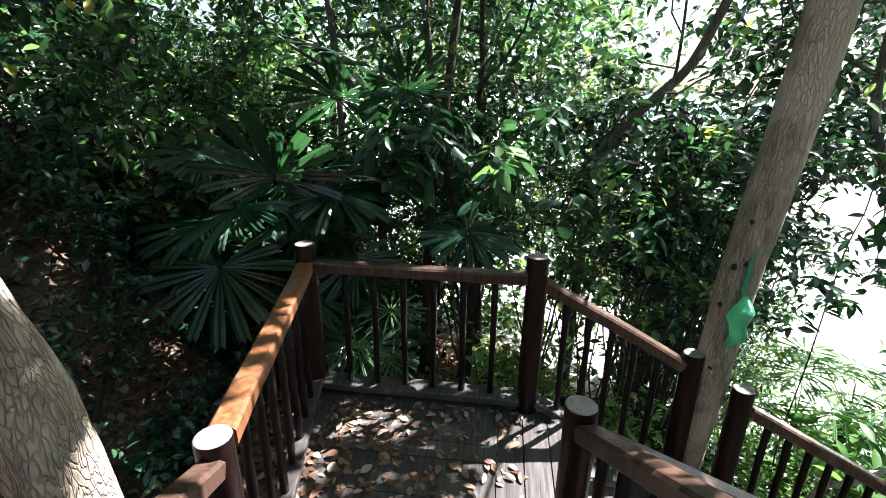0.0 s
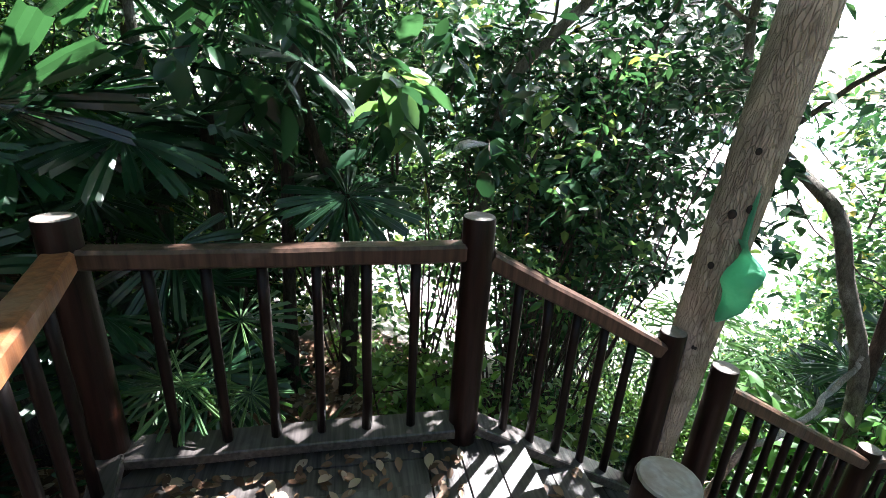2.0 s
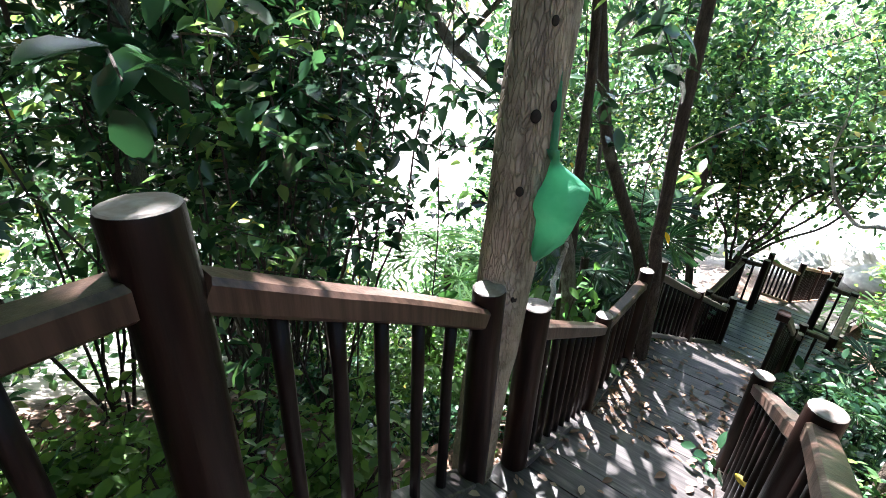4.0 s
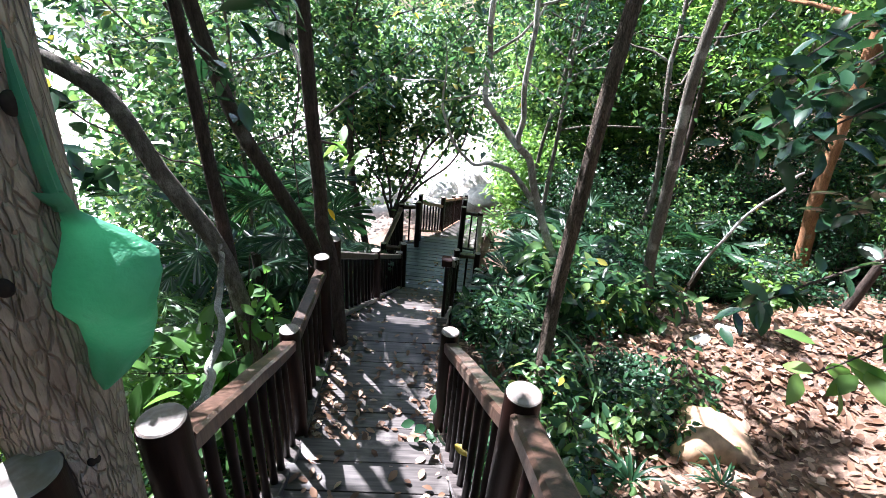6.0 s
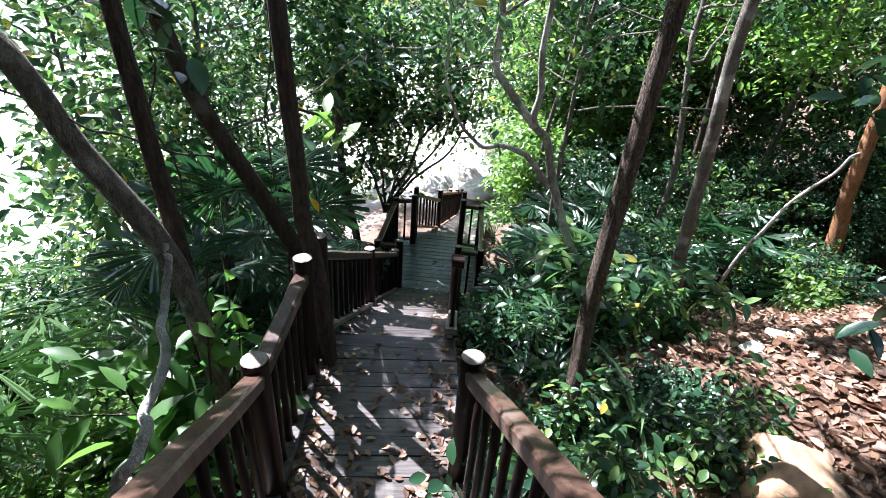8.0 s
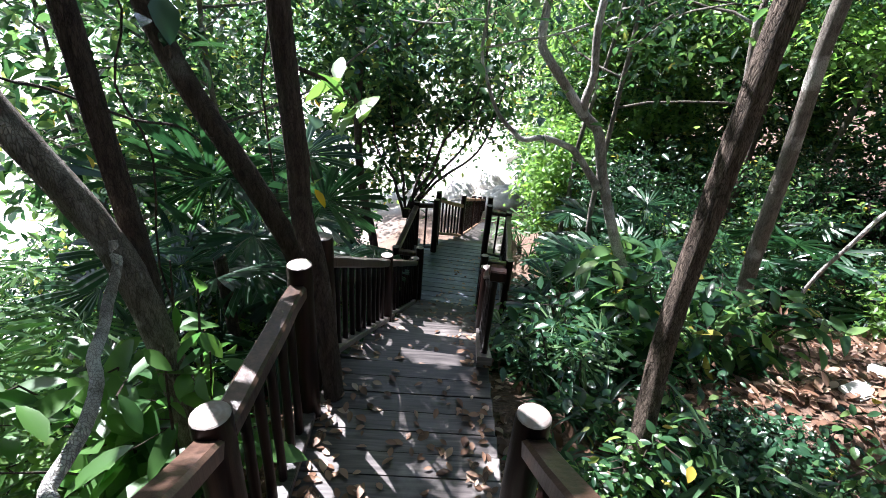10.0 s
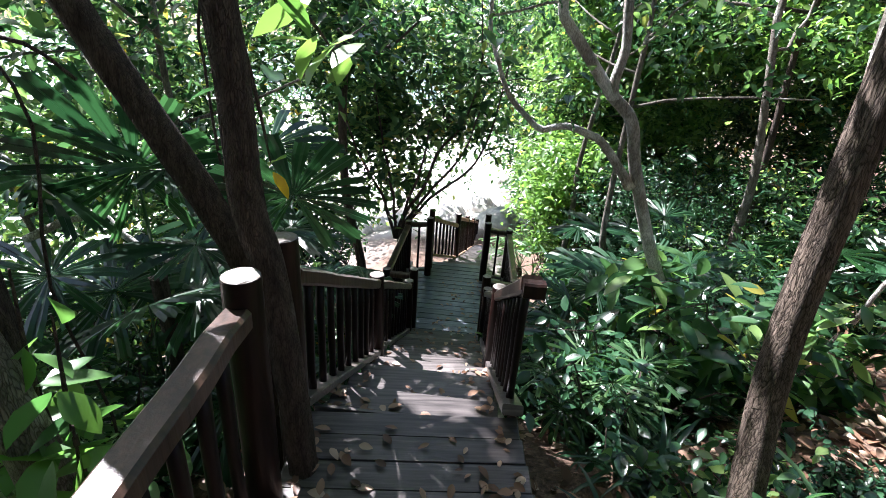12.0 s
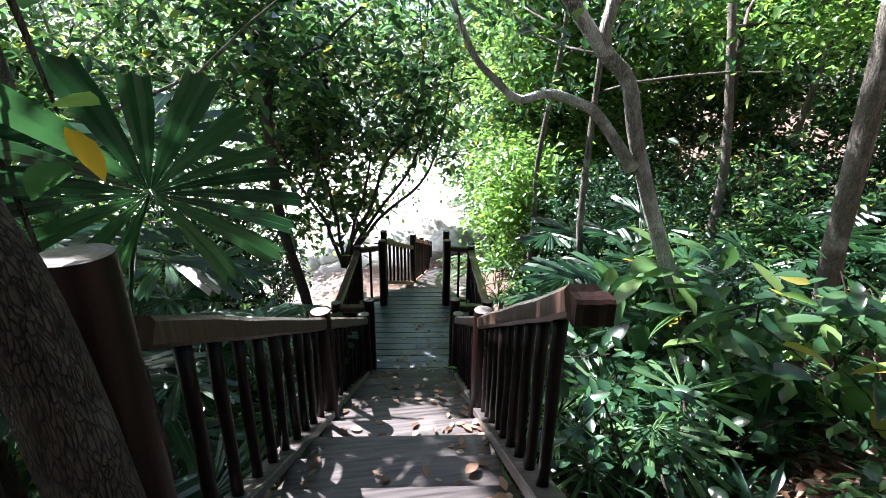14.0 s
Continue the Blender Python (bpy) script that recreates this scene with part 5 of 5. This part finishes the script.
for k, pts in enumerate((((-1.6, 3.21, gz(-1.6, 3.2)), (-1.6, 3.22, 0.64), (-1.6, 3.21, 1.46), (-1.6, 3.29, 2.33), (-1.6, 3.4, 4.2)), ((-1.75, 4.3, gz(-1.75, 4.3)), (-1.7, 4.3, 0.3), (-1.68, 4.35, 1.4), (-1.7, 4.4, 3.2)),
                         ((-1.0, 5.6, gz(-1, 5.6)), (-0.95, 5.6, -0.2), (-1.1, 5.7, 0.8), (-1.3, 5.8, 2.2)), ((-0.35, 5.9, gz(-0.35, 5.9)), (-0.42, 5.9, -0.3), (-0.40, 5.95, 0.6), (-0.5, 6.0, 2.4)), ((-2.0, 4.6, 1.3), (-1.3, 4.7, 0.55), (-0.75, 4.95, 0.2), (-0.4, 5.2, 0.05)))):
    stick(pts, 0.007, 0.005, "thin dark vine hanging among the trees", M_BARK_DARK, 10 + k, "vine")

for kind in KINDS:
    for o in (*kind.children_recursive, kind):
        bpy.data.objects.remove(o)


# ---- high canopy and far woods ----
def woods(name, label, boxes, size, leaf, seed, droop=0.3):
    rng = np.random.default_rng(seed)
    spots = []
    for (x0, x1, y0, y1, z0, z1, clumps, each, spread) in boxes:
        c = np.stack([rng.uniform(x0, x1, clumps), rng.uniform(y0, y1, clumps), rng.uniform(z0, z1, clumps)], 1)
        c = c[~((c[:, 2] > -1.2) & np.array([31 < math.degrees(math.atan2(0.8 - p[0], p[1] - 1.24)) < 42 and p[0] < -1.4 and p[1] > 4 for p in c], bool))]
        spots.append(clump_points(rng, c, each, spread))
    spots = np.concatenate(spots)
    if name == "canopy":
        spots = spots[~sunny(spots)]
    v, f = leaves(spots, size, (0.4, 0.6), rng, droop)
    return tagged(mesh_part(name, leaf_mesh(name, v, f), leaf), label, "foliage", kind="stuff")


# out of view overhead; added only to shade and dapple what lies below
woods("canopy", "unseen high canopy of green leaves added to dapple the stairs", [(-5.2, 1.0, -3, 12.5, 4.4, 7.0, 300, 90, 0.5), (1.0, 5.5, -6, 8, 4.4, 7.0, 90, 90, 0.5)], (0.14, 0.24), M_LEAF, 300)
woods("far_woods", "dense green woods on the hill beyond the clearing", [(9, 14, 2, 20, -1.5, 5, 460, 110, 0.3), (3, 12, 15, 20, -4, 4.5, 330, 110, 0.3), (14, 19, 0, 24, -1, 7, 380, 90, 0.5), (1, 14, 20, 25, -4, 5, 320, 90, 0.5)], (0.14, 0.26), M_LEAF, 301)
woods("far_woods", "dark green woods on the bank above the landing", [(-8, 5, -9, -4.5, 0, 6, 330, 80, 0.5), (-9, -6.5, -5, 3.5, -2.5, 4, 180, 80, 0.5), (-4.2, -2.4, 3.8, 6.0, 1.2, 3.2, 40, 50, 0.3), (-5.2, -3.8, 3.6, 4.6, -2.8, -0.6, 34, 70, 0.3)], (0.12, 0.22), M_LEAF_DARK, 302)
woods("far_woods", "light green trees along the shore", [(-6.0, -3.6, -3.0, 2.6, -2.6, 3.6, 150, 70, 0.36), (-5.5, -2.6, 12.5, 15, -4, 3, 110, 70, 0.45), (-6.0, 7.0, 22.5, 25.5, -2.4, 3.6, 230, 80, 0.42), (-0.8, 1.7, 11.4, 12.6, -1.2, 0.8, 44, 55, 0.26), (-1.9, 0.55, 11.3, 12.9, -2.5, -0.9, 34, 46, 0.24), (-2.2, -0.4, 10.2, 11.6, -0.6, 2.0, 36, 70, 0.32), (-1.6, 0.0, 12.3, 13.7, -1.6, 1.2, 45, 75, 0.32)], (0.12, 0.22), M_LEAF, 303)
woods("far_woods", "sunlit thicket on the slope towards the sea", [(-4.4, -1.9, 7.4, 10.8, -3.6, 1.2, 170, 75, 0.22), (-3.4, -1.9, 5.8, 7.6, -1.2, 1.6, 46, 55, 0.28), (-4.6, -1.5, 5.6, 10.0, -4.2, -2.6, 90, 60, 0.3)], (0.09, 0.17), M_LEAF, 305)
# sun on these far trees comes partly from the lighter leaf colour
woods("far_woods", "yellow-green trees beyond the lower landing, leaves coloured light as if sunlit", [(3.3, 6.8, 14.0, 18.5, -3.4, 3.5, 250, 95, 0.28), (5.5, 10, 10.5, 15, 0.2, 4.0, 110, 80, 0.28), (2.8, 3.8, 12.2, 14.4, -3.6, -1.2, 45, 70, 0.24)], (0.11, 0.2), M_LEAF_SUNLIT, 304)


# ---- leaf litter ----
def litter(name, label, spots, size, seed, tilt=0.0):
    rng = np.random.default_rng(seed)
    v, f = leaves(np.array(spots), size, (0.4, 0.6), rng, 0.0, None, True, 0.16 if tilt else 0.3)
    return tagged(mesh_part(name, leaf_mesh(name, v, f), M_LITTER), label, "leaf litter", kind="stuff")


spots = []
while len(spots) < 34000:
    x, y = rnd.uniform(-3.5, 8), rnd.uniform(-3.5, 11)
    if len(spots) % 4 == 0:
        x, y = rnd.uniform(-3.0, 0.5), rnd.uniform(-3.5, 1.5)
    elif len(spots) % 4 == 1:
        x, y = rnd.uniform(2.0, 6.5), rnd.uniform(2.8, 8.0)
    if not blocked(x, y, -0.1) and (x < 8) and rnd.random() < math.exp(-max(abs(x - 0.5) - 4, 0) * 0.3):
        spots.append((x, y, ground_at(x, y) + rnd.uniform(0.0, 0.03)))
litter("leaf_litter", "brown dead leaves scattered over the forest floor", spots, (0.05, 0.12), 320)


def deck_spot():
    kind = rnd.random()
    edge = rnd.choice((-1, 1)) * (1 - rnd.random() ** 2 * 0.9)
    if kind < 0.30:
        return rnd.uniform(0.05, 1.2), 0.2 + rnd.random() ** 1.5 * 1.25, Z1
    if kind < 0.60:
        k = rnd.random() ** 2
        return 0.5 + edge * 0.46, Y2E + 0.05 + k * 1.4, Z2
    if kind < 0.80:
        k = rnd.randrange(1, 12)
        return (*low(edge * 0.44, 0.06 + STEP3 * (k - 1) + rnd.random() * 0.28), Z2 - RISE3 * k)
    if kind < 0.90:
        return (*low(rnd.uniform(-0.2, 0.9), V3 + rnd.random() ** 2 * 2), Z3)
    k = rnd.randrange(1, 8)
    return 0.55 + edge * 0.42, Y2 + STEP2 * (k - 1) + 0.03 + rnd.random() * 0.28, Z1 - RISE2 * k


spots = []
for k in range(1600):
    x, y, z = deck_spot()
    spots.append((x, y, z + rnd.uniform(0.006, 0.02)))
litter("leaf_litter", "curled brown and pinkish dead leaves on the boards", spots, (0.035, 0.085), 321, 0.12)


def bag():
    """A thin plastic bag tied by its neck: rows of height, middle and half width, half depth."""
    e = thing("plastic_bag", (0.0, 2.575, 0.03), "translucent green plastic bag hanging from the tree trunk", "bag")
    rows = []
    bm = bmesh.new()
    for z, cx, hw, hd in ((0.580, 0.165, 0.006, 0.006), (0.61, 0.172, 0.03, 0.02), (0.66, 0.185, 0.055, 0.03), (0.72, 0.198, 0.072, 0.036), (0.78, 0.208, 0.084, 0.038), (0.83, 0.216, 0.088, 0.034), (0.862, 0.214, 0.082, 0.028), (0.885, 0.195, 0.055, 0.02), (0.905, 0.180, 0.028, 0.014), (0.925, 0.172, 0.013, 0.010), (0.945, 0.170, 0.02, 0.012), (0.965, 0.166, 0.026, 0.008)):
        row = []
        for j in range(28):
            a = j / 28 * 2 * math.pi
            f = 1 + 0.05 * math.sin(a * 5 + z * 40) + 0.04 * math.sin(a * 11 - z * 63)
            row.append(bm.verts.new((cx + hw * math.cos(a) * f, 0.02 * math.sin(z * 30) + hd * math.sin(a) * f, z)))
        rows.append(row)
    for r, s in zip(rows, rows[1:]):
        for j in range(28):
            bm.faces.new((r[j], r[(j + 1) % 28], s[(j + 1) % 28], s[j]))
    bm.faces.new(rows[0][::-1])
    part("sack", bm, M_BAG, e, "", True)
    v, f = tube([(0.172, 0, 0.93), (0.165, 0.0, 1.0), (0.155, 0.01, 1.10), (0.14, 0.03, 1.2)], [0.012, 0.014, 0.012, 0.006], 8, 0.25, 3)
    mesh_part("tie", arrays("tie", v, f), M_BAG, e, "twisted green plastic neck")


bag()


def boulder(x, y, z, size, mat, label, seed):
    bm = bmesh.new()
    bmesh.ops.create_icosphere(bm, subdivisions=4, radius=1.0)
    for v in bm.verts:
        d = v.co.normalized()
        k = 1 + 0.28 * noise.noise(d * 1.4 + Vector((seed, 0, 0))) + 0.10 * noise.noise(d * 4 + Vector((0, seed, 0))) + 0.03 * noise.noise(d * 11)
        if mat is M_ROCK:   # split along a few flat faces
            k = min([k] + [w / max(0.05, d.dot(Vector(n).normalized())) for n, w in (((0.3, -0.4, 1), 0.72), ((-1, -0.6, 0.3), 0.74), ((0.8, -0.9, 0.2), 0.78), ((0.9, 0.4, 0.6), 0.8), ((-0.5, 0.9, 0.5), 0.8))]) + 0.03 * noise.noise(d * 5) + 0.012 * noise.noise(d * 17)
        v.co = Vector((d.x * size[0], d.y * size[1], d.z * size[2])) * k
    ob = part("boulder", bm, mat, None, "", True)
    ob.matrix_world = pose(x, y, z, 0, 0, seed * 40)
    return tagged(ob, label, "rock", "boulders")


for k, (x, y, t) in enumerate(((3.75, 5.75, 20), (4.15, 5.95, -35))):
    bm = bmesh.new()
    bmesh.ops.create_cube(bm, size=1.0)
    bmesh.ops.scale(bm, vec=(0.24, 0.15, 0.05), verts=bm.verts)
    bmesh.ops.bevel(bm, geom=bm.edges[:], offset=0.012, segments=2, affect="EDGES")
    for v in bm.verts:
        v.co += Vector((0.01, 0.01, 0.004)) * noise.noise(v.co * 14 + Vector((k, 0, 0)))
    slab = part("stone_slab", bm, M_WHITE_ROCK)
    slab.matrix_world = pose(x, y, gz(x, y) + 0.10, 4, -5, t)
    tagged(slab, "small pale stone slab lying in the leaf litter", "stone", "stone slabs")
boulder(3.22, 4.50, gz(3.22, 4.5) + 0.04, (0.40, 0.34, 0.28), M_ROCK, "sunlit brown boulder in the leaf litter", 1)
for k in range(26):
    x, y = rnd.uniform(-4, 5), rnd.uniform(20.5, 28)
    s = rnd.uniform(0.3, 0.9)
    boulder(x, y, gz(x, y) + s * 0.2, (s, s * 0.8, s * 0.6), M_WHITE_ROCK, "pale sunlit rock on the shore", 5 + k)


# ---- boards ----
# the lower landing takes the copy tinted with sky reflection
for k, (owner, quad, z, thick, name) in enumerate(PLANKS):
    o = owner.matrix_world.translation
    ob = mesh_part(name, plank_mesh(name, [(px - o.x, py - o.y) for px, py in quad], z - o.z, thick, k), M_PLANK_SKY_SHEEN if owner is deck_lower else M_PLANK, owner)
